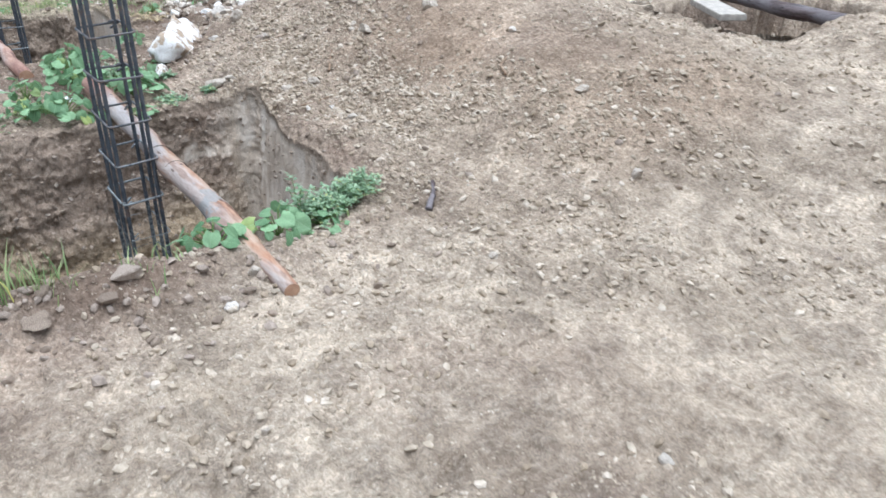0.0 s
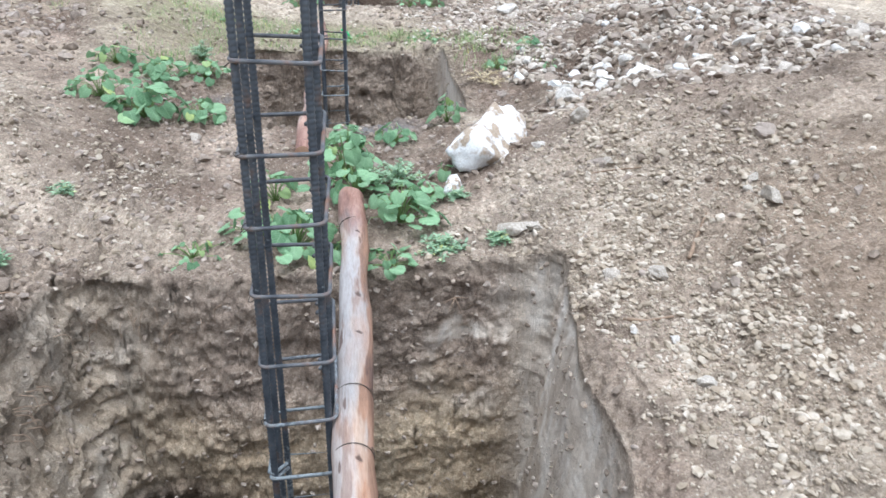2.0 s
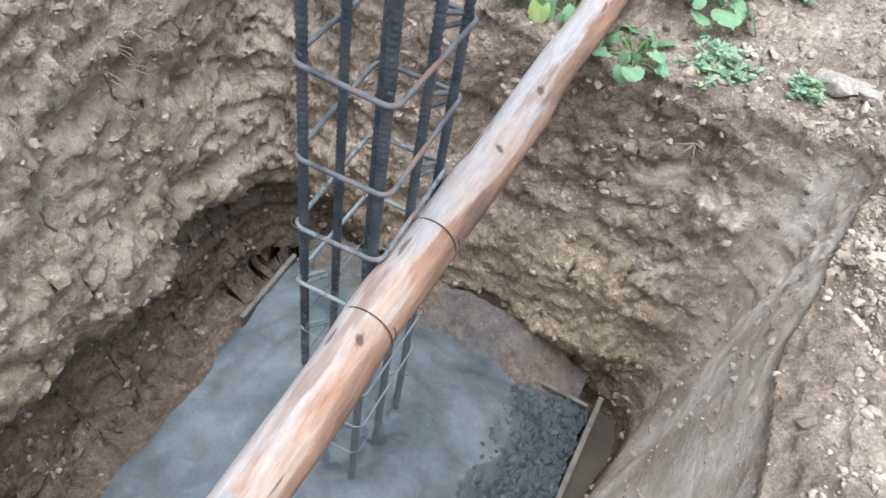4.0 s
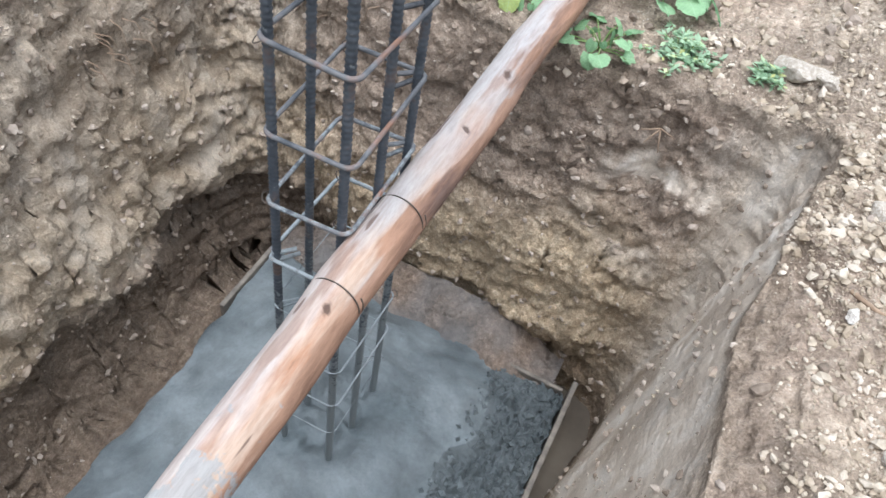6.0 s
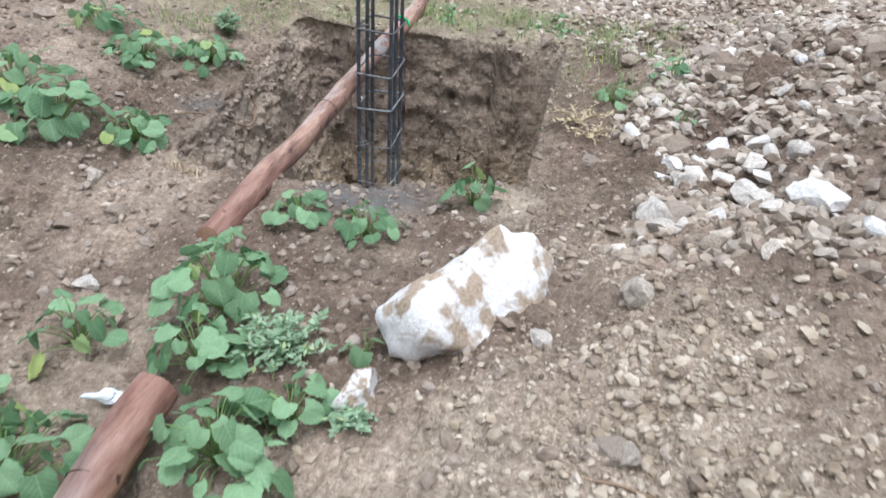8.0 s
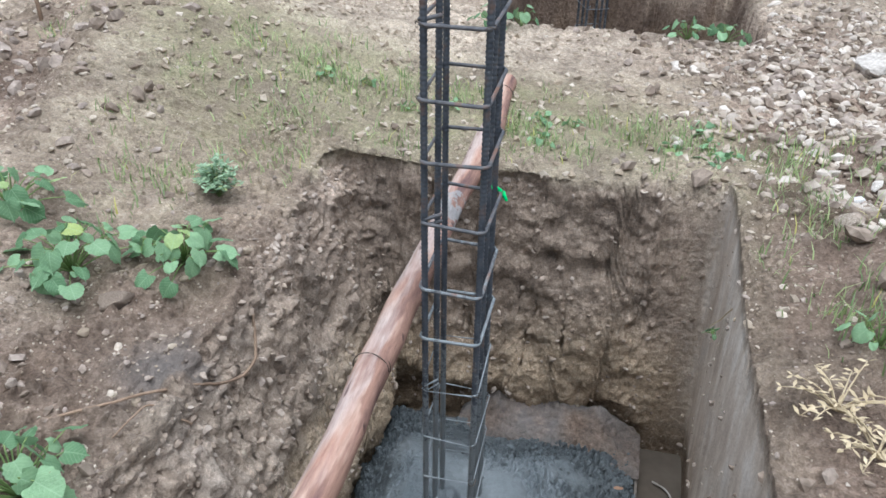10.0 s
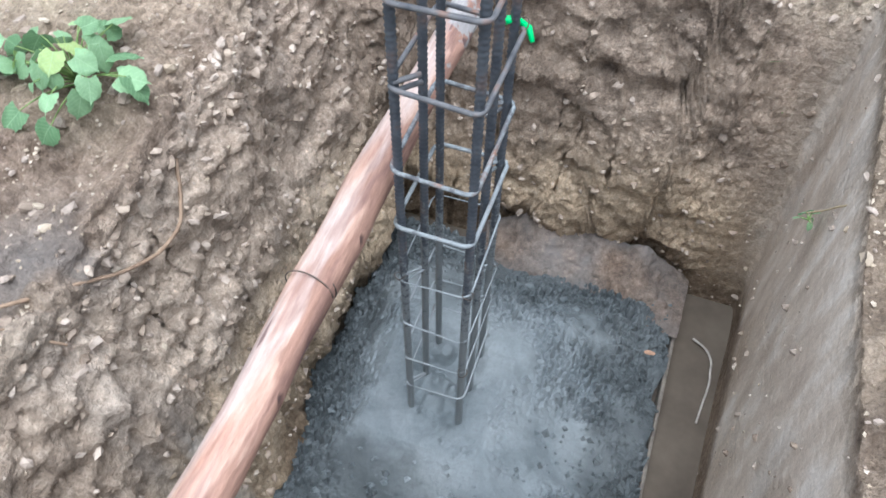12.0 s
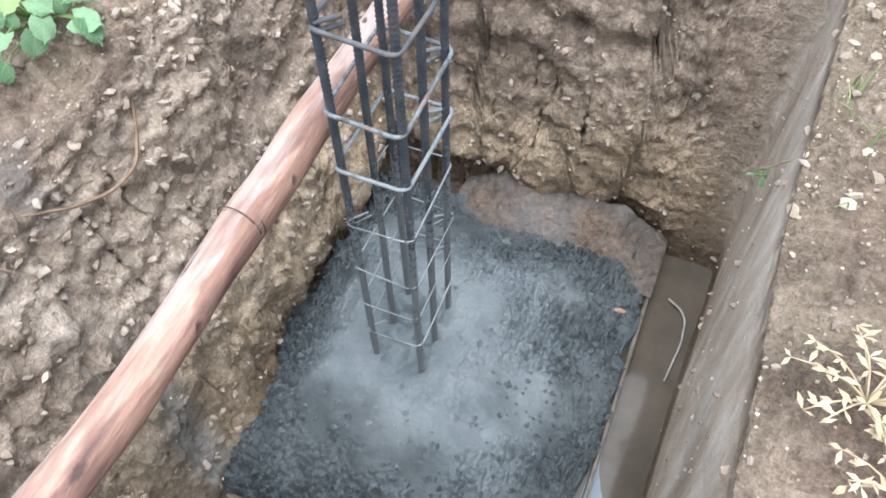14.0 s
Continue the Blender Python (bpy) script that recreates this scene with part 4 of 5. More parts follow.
def sky_tinted_puddle(z, label):
    """Water with the sky's reflection in its colour, along two sides of the footing, ending in a ragged line on the
    mud.
    """
    V, F = [], []
    y = np.linspace(6.6, 7.62, 90)
    x = np.interp(y, [6.6, 6.95, 7.3, 7.62], [1.69, 1.655, 1.60, 1.562])
    x = x + 0.016 * fbm(np.stack([0 * y, y, 0 * y], 1), 14, 5, 3)
    for yy, xx in zip(y, x):
        V += [(0.2 if yy < 6.93 else 1.54, yy, z), (max(xx, 1.545), yy, z)]
    for i in range(len(y) - 1):
        F.append((2 * i, 2 * i + 1, 2 * i + 3, 2 * i + 2))
    thing("puddle", mesh_of("puddle", V, F), SKY_WATER, label, "water", kind="structure")


puddle(0.2, 1.78, 6.6, 8.4, -1.219, "brown muddy water round the concrete footing")
sky_tinted_puddle(-1.213, "bluish water with the sky's reflection in its colour, before the footing")
puddle(1.2, 1.7, 2.8, 4.5, -1.235, "thin muddy water beside the footing")


# ---- column cages ----
def rebar_mesh(length, r=0.0092):
    z = np.arange(0, length, 0.0045)
    rr = r * (1 + 0.2 * (np.arange(len(z)) % 3 == 0))
    return tube("bar", np.stack([0 * z, 0 * z, z], 1), rr, 8)


def stirrup_mesh(wx, wy, r=0.0055, bend=0.022):
    pts = []
    for cx, cy, a0 in ((wx / 2 - bend, wy / 2 - bend, 0), (-wx / 2 + bend, wy / 2 - bend, 90), (-wx / 2 + bend, -wy / 2 + bend, 180), (wx / 2 - bend, -wy / 2 + bend, 270)):
        for k in range(5):
            a = radians(a0 + 22.5 * k)
            pts.append((cx + bend * math.cos(a), cy + bend * math.sin(a), 0))
    pts = np.array([(wx / 2 - 0.05, wy / 2 - 0.055, -0.012), (wx / 2 - 0.02, wy / 2 - 0.012, -0.008)] + pts[1:] + [(wx / 2, wy / 2 - bend, 0.006), (wx / 2 - 0.012, wy / 2 - 0.008, 0.01), (wx / 2 - 0.05, wy / 2 - 0.045, 0.014)])
    return tube("stirrup", pts, r, 6)


BAR_ME = rebar_mesh(3.3)
_k = np.linspace(0, 6.5, 14)
KNOT_ME = tube("tie_wire", 0.013 * np.stack([np.cos(_k), np.sin(_k), 0.5 * np.sin(1.5 * _k)], 1), 0.0013, 4)


def cage(x, y, wx, wy, foot, ties, lean, label, seed):
    rng = random.Random(seed)
    root = tagged(new("rebar_cage"), label, "rebar column")
    root.matrix_world = pose(x, y, foot, lean[0], lean[1], lean[2])
    for sx in (-1, 1):
        for sy in (-1, 0, 1):
            b = part("bar", BAR_ME, REBAR, root, "ribbed dark steel bar")
            b.matrix_basis = pose(sx * (wx / 2 - 0.012) + rng.uniform(-0.004, 0.004), sy * (wy / 2 - 0.012) + rng.uniform(-0.006, 0.006) * (sy == 0), 0, rng.uniform(-0.15, 0.15), rng.uniform(-0.15, 0.15), rng.uniform(0, 360))
    me, caked = stirrup_mesh(wx + 0.008, wy + 0.008), stirrup_mesh(wx + 0.008, wy + 0.008)
    co = np.array([v.co for v in caked.vertices])
    nn = np.array([v.normal for v in caked.vertices])
    co = co + nn * (0.0026 + 0.0045 * np.maximum(0, fbm(co, 45, seed, 2)))[:, None]
    caked.vertices.foreach_set("co", co.ravel())
    for z in ties:
        s = part("stirrup", caked if z < -0.05 else me, TIE, root, "stirrup caked with cement" if z < -0.05 else "thin steel stirrup tied round the bars")
        s.matrix_basis = pose(rng.uniform(-0.002, 0.002), rng.uniform(-0.002, 0.002), z - foot, rng.uniform(-2.5, 2.5), rng.uniform(-3.5, 3.5), rng.choice((0, 180)) + rng.uniform(-1.0, 1.0))
    for z in ties:
        for sx in (-1, 1):
            if rng.random() < 0.6:
                w = part("tie_wire", KNOT_ME, WIRE, root, "twisted binding wire")
                w.matrix_basis = pose(sx * (wx / 2 - 0.002), rng.choice((-1, 1)) * (wy / 2 - 0.002), z - foot, 0, 0, rng.uniform(0, 360))
    return root


cage(0.800, 3.79, 0.185, 0.30, -0.97, [1.95, 1.76, 1.56, 1.37, 1.173, 0.967, 0.785, 0.592, 0.396, 0.203, 0.01, -0.18, -0.36, -0.53, -0.70], (0, 0, 0), "dark steel rebar column cage standing in concrete", 3)
cage(0.857, 7.58, 0.175, 0.27, -1.0, [1.95, 1.75, 1.56, 1.37, 1.17, 0.975, 0.784, 0.605, 0.413, 0.202, 0.017, -0.178, -0.397, -0.57, -0.73], (0, 0, 0), "cement-splashed rebar column cage in wet concrete", 4)
cage(0.98, 11.95, 0.175, 0.27, -1.2, [1.3, 1.1, 0.9, 0.7, 0.5, 0.3, 0.1, -0.1, -0.3, -0.5, -0.7, -0.9], (0, 0, 20), "far dark rebar column cage in a pit", 5)

cage(7.35, 8.0, 0.175, 0.27, -1.0, [1.3, 1.1, 0.9, 0.7, 0.5, 0.3, 0.1, -0.1, -0.3, -0.5], (0, 0, 10), "dark rebar column cage beyond the spoil heap", 6)


# ---- poles and planks ----
def pole(name, ends, r0, r1, mat, label, seed, wires=(), knots=11, point=0.0):
    """A crooked stripped trunk between its ends."""
    rng = np.random.RandomState(seed)
    a, b = np.array(ends[0], float), np.array(ends[-1], float)
    mid = [np.array(e, float) for e in ends]
    n, sides = 240, 24
    t = np.linspace(0, 1, n)
    stops = np.linspace(0, 1, len(mid)) if len(mid) == 2 else np.concatenate([[0], np.cumsum([np.linalg.norm(q - p) for p, q in zip(mid, mid[1:])]) / sum(np.linalg.norm(q - p) for p, q in zip(mid, mid[1:]))])
    path = np.stack([np.interp(t, stops, [m[k] for m in mid]) for k in range(3)], 1)
    ker = np.ones(29) / 29
    for k in range(3):
        padded = np.concatenate([2 * path[0, k] - path[14:0:-1, k], path[:, k], 2 * path[-1, k] - path[-2:-16:-1, k]])
        path[:, k] = np.convolve(padded, ker, "valid")
    wob = np.stack([t * 5, t * 0, t * 0 + seed], 1)
    path[:, 0] += 0.018 * fbm(wob, 1, seed, 2)
    path[:, 2] += 0.006 * fbm(wob, 1, seed + 3, 2)
    rad = (r0 + (r1 - r0) * t) * (1 - point * np.clip(1 - t / 0.22, 0, 1))
    V, F = tube_arrays(path, rad, sides, True)
    rel = V - np.repeat(path, sides, 0)
    q = V * np.array([9, 2.2, 9])
    k = 1 + 0.16 * fbm(q, 1, seed + 7, 3) - 0.14 * np.maximum(0, fbm(V * np.array([20, 2.5, 20]), 1, seed + 9, 2) - 0.45)
    unit = rel / np.linalg.norm(rel, axis=1)[:, None]
    # a strip of bark left on the lower flank, with a ragged edge
    flank = unit @ np.array([0.85, 0, -0.5]) + 0.7 * fbm(V * np.array([7, 3.5, 7]), 1, seed + 15, 3) - 0.35
    k = k + 0.07 * np.clip(flank / 0.06, 0, 1)
    dark = np.zeros(len(V))
    for m in range(knots):
        i = int((m + rng.uniform(0.1, 0.9)) / knots * (n - 8)) + 4
        face = np.argmax(unit[i * sides:(i + 1) * sides] @ (np.array([0.45, 0, 0.8]) + rng.normal(size=3) * 0.55))
        c = V[i * sides + face]
        gap = (V - c) * np.array([1, rng.uniform(0.3, 0.8), 1])
        g2 = (gap ** 2).sum(1)
        size = rng.uniform(0.005, 0.010)
        k = k + 0.12 * np.exp(-g2 / (1.8 * size) ** 2) - 0.16 * np.exp(-g2 / (0.6 * size) ** 2)
        dark = np.maximum(dark, np.exp(-g2 / (0.75 * size) ** 2))
    V = np.repeat(path, sides, 0) + rel * k[:, None]
    body = mesh_of(name, V, F[:-2])
    body.attributes.new("knot", "FLOAT", "POINT").data.foreach_set("value", np.clip(dark * (1 + 0.5 * fbm(V, 60, seed, 2)), 0, 1).astype(np.float32))
    ob = thing(name, body, mat, label, "wooden pole")
    for name_e, i in (("cut_end", 0), ("cut_end", n - 1)):
        loop = V[i * sides:(i + 1) * sides]
        c = loop.mean(0) + (path[i] - path[1 if i == 0 else n - 2]) * 0.25
        VV = np.concatenate([loop, c[None]])
        FF = [(j, (j + 1) % sides, sides) if i else ((j + 1) % sides, j, sides) for j in range(sides)]
        part(name_e, mesh_of(name_e, VV, FF), END_WOOD, ob, "sawn end of the pole")
    for w in wires:
        i = int(w * (n - 1))
        a = np.linspace(0, 2.15 * math.pi, 50)
        T = path[i + 1] - path[i - 1]
        T /= np.linalg.norm(T)
        A = np.cross(T, (0, 0, 1))
        A /= np.linalg.norm(A)
        B = np.cross(A, T)
        r = rad[i] * 1.09
        ring = path[i] + r * (np.cos(a)[:, None] * A + np.sin(a)[:, None] * B) + T * (np.linspace(-0.008, 0.008, 50))[:, None]
        part("binding_wire", tube("binding_wire", ring, 0.0016, 5), WIRE, ob, "loop of dark binding wire")
    return ob


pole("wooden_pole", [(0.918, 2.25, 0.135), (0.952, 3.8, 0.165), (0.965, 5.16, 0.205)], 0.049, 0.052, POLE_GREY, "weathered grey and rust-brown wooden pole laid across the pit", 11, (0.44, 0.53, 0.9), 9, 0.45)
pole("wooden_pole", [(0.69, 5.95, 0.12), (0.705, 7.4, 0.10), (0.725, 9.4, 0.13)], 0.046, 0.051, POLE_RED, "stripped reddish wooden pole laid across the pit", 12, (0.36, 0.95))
pole("wooden_pole", [(-1.2, 11.72, 0.2), (2.06, 11.82, 0.2)], 0.055, 0.066, LOG_DARK, "dark weathered log across the far pit", 13)
pole("wooden_pole", [(6.98, 8.2, 0.36), (6.76, 6.15, 0.36)], 0.05, 0.055, POLE_OLD, "grey weathered pole over a far pit", 14)
pole("wooden_pole", [(6.25, 4.75, 0.36), (5.87, 3.1, 0.36)], 0.06, 0.055, LOG_DARK, "dark bluish log over a far pit", 16)


def plank(x, y, z, length, width, thick, turn, tilt, label):
    bm = bmesh.new()
    bmesh.ops.create_cube(bm, size=1, matrix=Matrix.Diagonal((length, width, thick, 1)))
    bmesh.ops.bevel(bm, geom=bm.edges[:], offset=0.006, segments=2, affect="EDGES")
    me = bpy.data.meshes.new("plank")
    bm.to_mesh(me)
    bm.free()
    ob = thing("plank", me, BOARD, label, "plank")
    ob.matrix_world = pose(x, y, z, tilt, 0, turn)
    return ob


plank(5.7, 4.2, 0.33, 0.75, 0.22, 0.05, 57, 0, "pale worn wooden plank lying beside a far pit")
plank(7.62, 6.88, height(7.62, 6.88) + 0.05, 1.15, 0.2, 0.05, 60, 0, "pale worn plank lying beyond a far pit")
plank(3.35, 12.45, 0.24, 0.9, 0.14, 0.04, 35, 0, "old grey plank on the far ground")


# ---- single stones and the boulder ----
def boulder_material():
    m, N, L, b = material("white_crusted_rock", 0.85, 0, 0.3)
    P = place(N)
    n1, n2 = noise_node(N, L, 2.3, 3, 0.55, P), noise_node(N, L, 26, 5, 0.7, P)
    tan_c = ramp(N, L, n2, [(0.3, (0.3, 0.22, 0.15)), (0.7, (0.55, 0.45, 0.35))])
    white = ramp(N, L, n2, [(0.25, (0.6, 0.56, 0.52)), (0.6, (0.86, 0.85, 0.84))])
    L.new(mix(N, L, ramp(N, L, n1, [(0.44, (0, 0, 0)), (0.51, (1, 1, 1))]), tan_c, white), b.inputs["Base Color"])
    bump(N, L, b, maths(N, L, "ADD", n2, n1), 0.6, 0.015)
    return m


BOULDER = boulder_material()


def stone(x, y, size, seed, mat, label, squash=(1, 0.85, 0.6), turn=0.0, detail=3, lift=0.35, name="stone", tilt=0.0, rise=0.0, facets=9):
    me = rock_shape(name, seed, detail, 0.55, squash, facets)
    ob = thing(name, me, mat, label, "stone")
    ob.matrix_world = pose(x, y, height(x, y) + lift * size * squash[2], tilt, -rise, turn) @ Matrix.Scale(size, 4)
    return ob


stone(1.645, 5.62, 0.255, 904, BOULDER, "large boulder with white crust and tan patches", (1.0, 0.68, 0.64), 53, 4, 0.45, "boulder", 6, 16, 4)
stone(1.425, 5.30, 0.085, 911, BOULDER, "small pale stone leaning on the boulder", (1.0, 0.7, 0.7), 60)
pale = "pale limestone lying on gravelly earth"
for x, y, r, sd in ((2.47, 4.54, 0.036, 1), (2.48, 4.41, 0.062, 2), (2.04, 4.28, 0.045, 3), (1.89, 4.34, 0.038, 4), (2.0, 3.74, 0.034, 5), (1.99, 3.97, 0.025, 6), (1.88, 4.05, 0.022, 7), (2.43, 4.49, 0.03, 8),
                    (1.855, 5.455, 0.04, 9), (2.08, 5.55, 0.07, 10), (2.07, 5.05, 0.04, 12), (0.56, 1.64, 0.018, 13), (1.37, 0.95, 0.024, 14), (2.83, 2.82, 0.04, 15), (2.9, 4.3, 0.07, 16),
                    (4.0, 4.7, 0.07, 17), (2.61, 10.17, 0.14, 18), (0.86, 2.42, 0.035, 19), (0.47, 5.6, 0.045, 20), (0.1, 6.25, 0.05, 21), (2.62, 6.5, 0.06, 22), (0.72, 2.28, 0.03, 23), (3.0, 3.6, 0.035, 24), (2.6, 2.2, 0.045, 25), (1.7, 2.1, 0.025, 26)):
    tagged(stone(x, y, r, 40 + sd, LIMESTONE, pale, (1, 0.82, 0.68), 37 * sd), group="loose stones")
for x, y, r, sd in ((1.63, 4.82, 0.085, 1), (1.70, 4.76, 0.05, 2)):
    tagged(stone(x, y, r, 80 + sd, LIMESTONE, "grey-white weathered rock at the pit's rim", (1, 0.7, 0.5), 20 * sd), group="rim rocks")
for x, y, r, sd in ((2.03, 5.06, 0.05, 1), (2.62, 4.78, 0.06, 2), (0.30, 6.05, 0.05, 3), (0.55, 6.75, 0.05, 4), (-0.1, 7.25, 0.06, 5), (0.15, 2.45, 0.06, 6), (0.45, 2.50, 0.05, 7), (-0.32, 4.05, 0.08, 8), (-0.28, 4.45, 0.06, 9),
                    (-0.36, 3.75, 0.07, 10), (2.6, 9.4, 0.09, 11), (2.9, 9.9, 0.1, 12), (0.2, 5.9, 0.045, 13), (1.95, 6.85, 0.05, 14)):
    tagged(stone(x, y, r, 120 + sd, CLOD, "brown clod of dug soil", (1, 0.8, 0.5), 50 * sd, 3, 0.2, "soil_clod"), category="clod", group="soil clods")

cr = random.Random(31)
for k in range(22):
    x, y = cr.uniform(-0.15, 0.82), cr.gauss(2.50, 0.07)
    tagged(stone(x, y, cr.uniform(0.012, 0.034), 500 + k, CLOD, "brown clod of dug soil on the pit's edge", (1, 0.8, 0.6), 40 * k, 2, 0.25, "soil_clod"), category="clod", group="soil clods")
for k in range(16):
    x, y = cr.gauss(-0.33, 0.08), cr.uniform(3.3, 4.7)
    tagged(stone(x, y, cr.uniform(0.02, 0.055), 540 + k, CLOD, "brown clod of dug soil on the pit's edge", (1, 0.8, 0.6), 40 * k, 2, 0.25, "soil_clod"), category="clod", group="soil clods")
for x, y, r, sd in ((-2.95, 10.4, 0.17, 1), (-2.65, 10.42, 0.14, 2), (-2.8, 10.7, 0.15, 3)):
    tagged(stone(x, y, r, 800 + sd, LIMESTONE, "cream-coloured broken block on the far ground", (1, 0.7, 0.8), 30 * sd, 3, 0.5), group="far blocks")

WHITE_ROCK = stone_material("white_rock", (0.5, 0.48, 0.46), (0.7, 0.69, 0.67), (0.86, 0.85, 0.84), 9)
heap = tagged(new("rubble_heap"), "spread heap of broken pale limestone on dark soil", "rubble")
rng = np.random.RandomState(8)
shapes = [rock_shape("stone", 200 + k, 2, 0.5, (1, 0.74, 0.5), 11) for k in range(6)]
for k, me in enumerate(shapes):
    me.materials.append(WHITE_ROCK if k == 0 else LIMESTONE if k == 3 else RUBBLE)
made = 0
while made < 290:
    x, y = rng.uniform(2.08, 3.6), rng.uniform(5.5, 8.8)
    if rng.uniform() > float(rubble_chance(np.array([x]), np.array([y]))[0]) + 0.03 or (x < 2.2 and y < 5.9):
        continue
    s = part("stone", shapes[made % 6], LIMESTONE, heap)
    r = rng.uniform(0.026, 0.06) * (1.5 if rng.uniform() < 0.12 else 1)
    s.matrix_basis = pose(x, y, height(x, y) + 0.3 * r, rng.uniform(-30, 30), rng.uniform(-30, 30), rng.uniform(0, 360)) @ Matrix.Scale(r, 4)
    made += 1
for x, y, r, sd in ((2.27, 6.52, 0.075, 1), (2.33, 6.66, 0.09, 2), (2.24, 6.68, 0.05, 3), (2.4, 6.55, 0.05, 4), (2.36, 6.78, 0.06, 5), (2.20, 6.6, 0.045, 6), (2.49, 6.34, 0.095, 7), (2.60, 6.16, 0.11, 8), (2.43, 6.9, 0.085, 9), (2.33, 6.12, 0.06, 10), (2.52, 6.48, 0.05, 11)):
    tagged(stone(x, y, r, 300 + sd, WHITE_ROCK, "bright white broken rock beside the rubble", (1, 0.7, 0.5), 45 * sd, 3, 0.4), group="white rocks")

for x, y, r, sd in ((2.14, 6.06, 0.075, 1), (2.22, 6.0, 0.035, 2)):
    tagged(stone(x, y, r, 320 + sd, LIMESTONE, "rounded tan stone beside the rubble", (1, 0.8, 0.7), 25 * sd), group="tan stones")
for k in range(34):
    x, y = cr.uniform(2.2, 3.4), cr.uniform(6.1, 9.4)
    tagged(stone(x, y, cr.uniform(0.04, 0.1), 600 + k, CLOD, "dark clod of soil among broken stones", (1, 0.85, 0.6), 40 * k, 3, 0.25, "soil_clod"), category="clod", group="soil clods")


# ---- plants ----
def leaf_mesh(seed, point=0.25):
    """A broad, slightly heart-shaped leaf, one long: toothed, folded along its rib, puckered between the veins."""
    r = random.Random(seed)
    nu, nv = 11, 4
    V, F = [], []
    for i in range(nu):
        t = i / (nu - 1)
        w = (0.5 - 0.06 * point) * max(0.0, 1 - abs(2 * (t * 0.95 + 0.05) - 1 + (0.25 + point) * 0.4 * (1 - t) + 0.18 * t) ** 2.2) ** 0.6 * (1 + 0.09 * (i % 2) * (t > 0.15)) + 0.004
        for j in range(2 * nv + 1):
            s = (j - nv) / nv
            back = -0.14 * (1 - t) * abs(s) ** 1.5
            V.append((s * w, t + back, 0.10 * abs(s) ** 1.2 - 0.22 * t * t - 0.10 * s * s + 0.022 * math.cos(22 * (t - 0.35 * abs(s))) * abs(s) + 0.03 * math.sin(5 * t + 4 * s + seed) + r.uniform(-0.008, 0.008)))
    k = 2 * nv + 1
    for i in range(nu - 1):
        for j in range(2 * nv):
            F.append((i * k + j, i * k + j + 1, (i + 1) * k + j + 1, (i + 1) * k + j))
    return mesh_of("leaf", V, F)


LEAVES = [leaf_mesh(k, (0.2, 0.9, 0.1, 0.5, 0.7)[k]) for k in range(5)]


def broad_plant(x, y, leaves, reach, tall, size, seed, label="leafy green weed with broad rounded leaves", z=None, mat=None, category="plant"):
    r = random.Random(seed)
    root = tagged(new("weed"), label, category, "broad-leaved weeds")
    root.matrix_world = pose(x, y, (height(x, y) if z is None else z) - 0.01)
    leaves, size = int(leaves * 1.9), size * 0.68
    for k in range(leaves):
        a = k * 2.39996 + r.uniform(-0.4, 0.4)
        f = math.sqrt((k + 0.5) / leaves)
        d = reach * f * r.uniform(0.75, 1.1)
        h = tall * (1.05 - 0.65 * f * f) * r.uniform(0.75, 1.1)
        tip = np.array([d * math.cos(a), d * math.sin(a), h])
        t = np.linspace(0, 1, 6)[:, None]
        path = tip * t + np.array([0, 0, 0.25 * h]) * np.sin(np.pi * t)
        stalk = part("stem", tube("stem", path, np.linspace(0.003, 0.0014, 6), 5), STEM, root)
        lf = part("leaf", LEAVES[r.randrange(5)], mat or BROAD, stalk)
        s = size * r.choice((r.uniform(0.35, 0.8), r.uniform(0.8, 1.25), r.uniform(0.8, 1.25))) * (1 - 0.2 * (f < 0.35))
        lf.matrix_basis = pose(*tip, r.uniform(-70, 14), r.uniform(-38, 38), math.degrees(a) - 90 + r.uniform(-35, 35)) @ Matrix.Scale(s, 4)
    return root


broad_plant(0.72, 4.88, 24, 0.20, 0.17, 0.098, 1)
broad_plant(0.55, 5.02, 12, 0.13, 0.13, 0.085, 21)
broad_plant(0.60, 5.36, 9, 0.12, 0.16, 0.10, 2)
broad_plant(0.93, 5.60, 18, 0.17, 0.26, 0.118, 3)
broad_plant(1.16, 5.04, 20, 0.17, 0.17, 0.10, 4)
broad_plant(1.10, 4.70, 11, 0.12, 0.07, 0.072, 5, "low weed trailing over the pit's edge")
broad_plant(1.40, 5.45, 3, 0.06, 0.08, 0.08, 22)
broad_plant(0.93, 6.20, 8, 0.11, 0.10, 0.085, 6)
broad_plant(1.20, 6.15, 9, 0.12, 0.13, 0.085, 7)
broad_plant(1.53, 6.40, 7, 0.075, 0.16, 0.11, 8, "single upright weed with broad leaves at the pit's edge")
broad_plant(0.08, 6.57, 15, 0.15, 0.15, 0.105, 9)
broad_plant(-0.22, 6.50, 20, 0.20, 0.22, 0.12, 10)
broad_plant(-0.50, 6.65, 14, 0.20, 0.18, 0.11, 11)
broad_plant(-0.30, 7.32, 18, 0.18, 0.16, 0.10, 12)
broad_plant(-0.03, 7.50, 18, 0.17, 0.12, 0.085, 13)
broad_plant(-0.62, 7.5, 12, 0.17, 0.14, 0.1, 23)
broad_plant(0.80, 2.66, 13, 0.13, 0.12, 0.095, 14)
broad_plant(1.07, 2.68, 10, 0.12, 0.13, 0.105, 15)
broad_plant(1.30, 2.76, 12, 0.14, 0.09, 0.07, 16)
broad_plant(0.97, 5.34, 14, 0.13, 0.15, 0.095, 51)
broad_plant(1.28, 5.20, 9, 0.11, 0.10, 0.08, 52)
broad_plant(0.88, 4.78, 8, 0.1, 0.08, 0.075, 53)
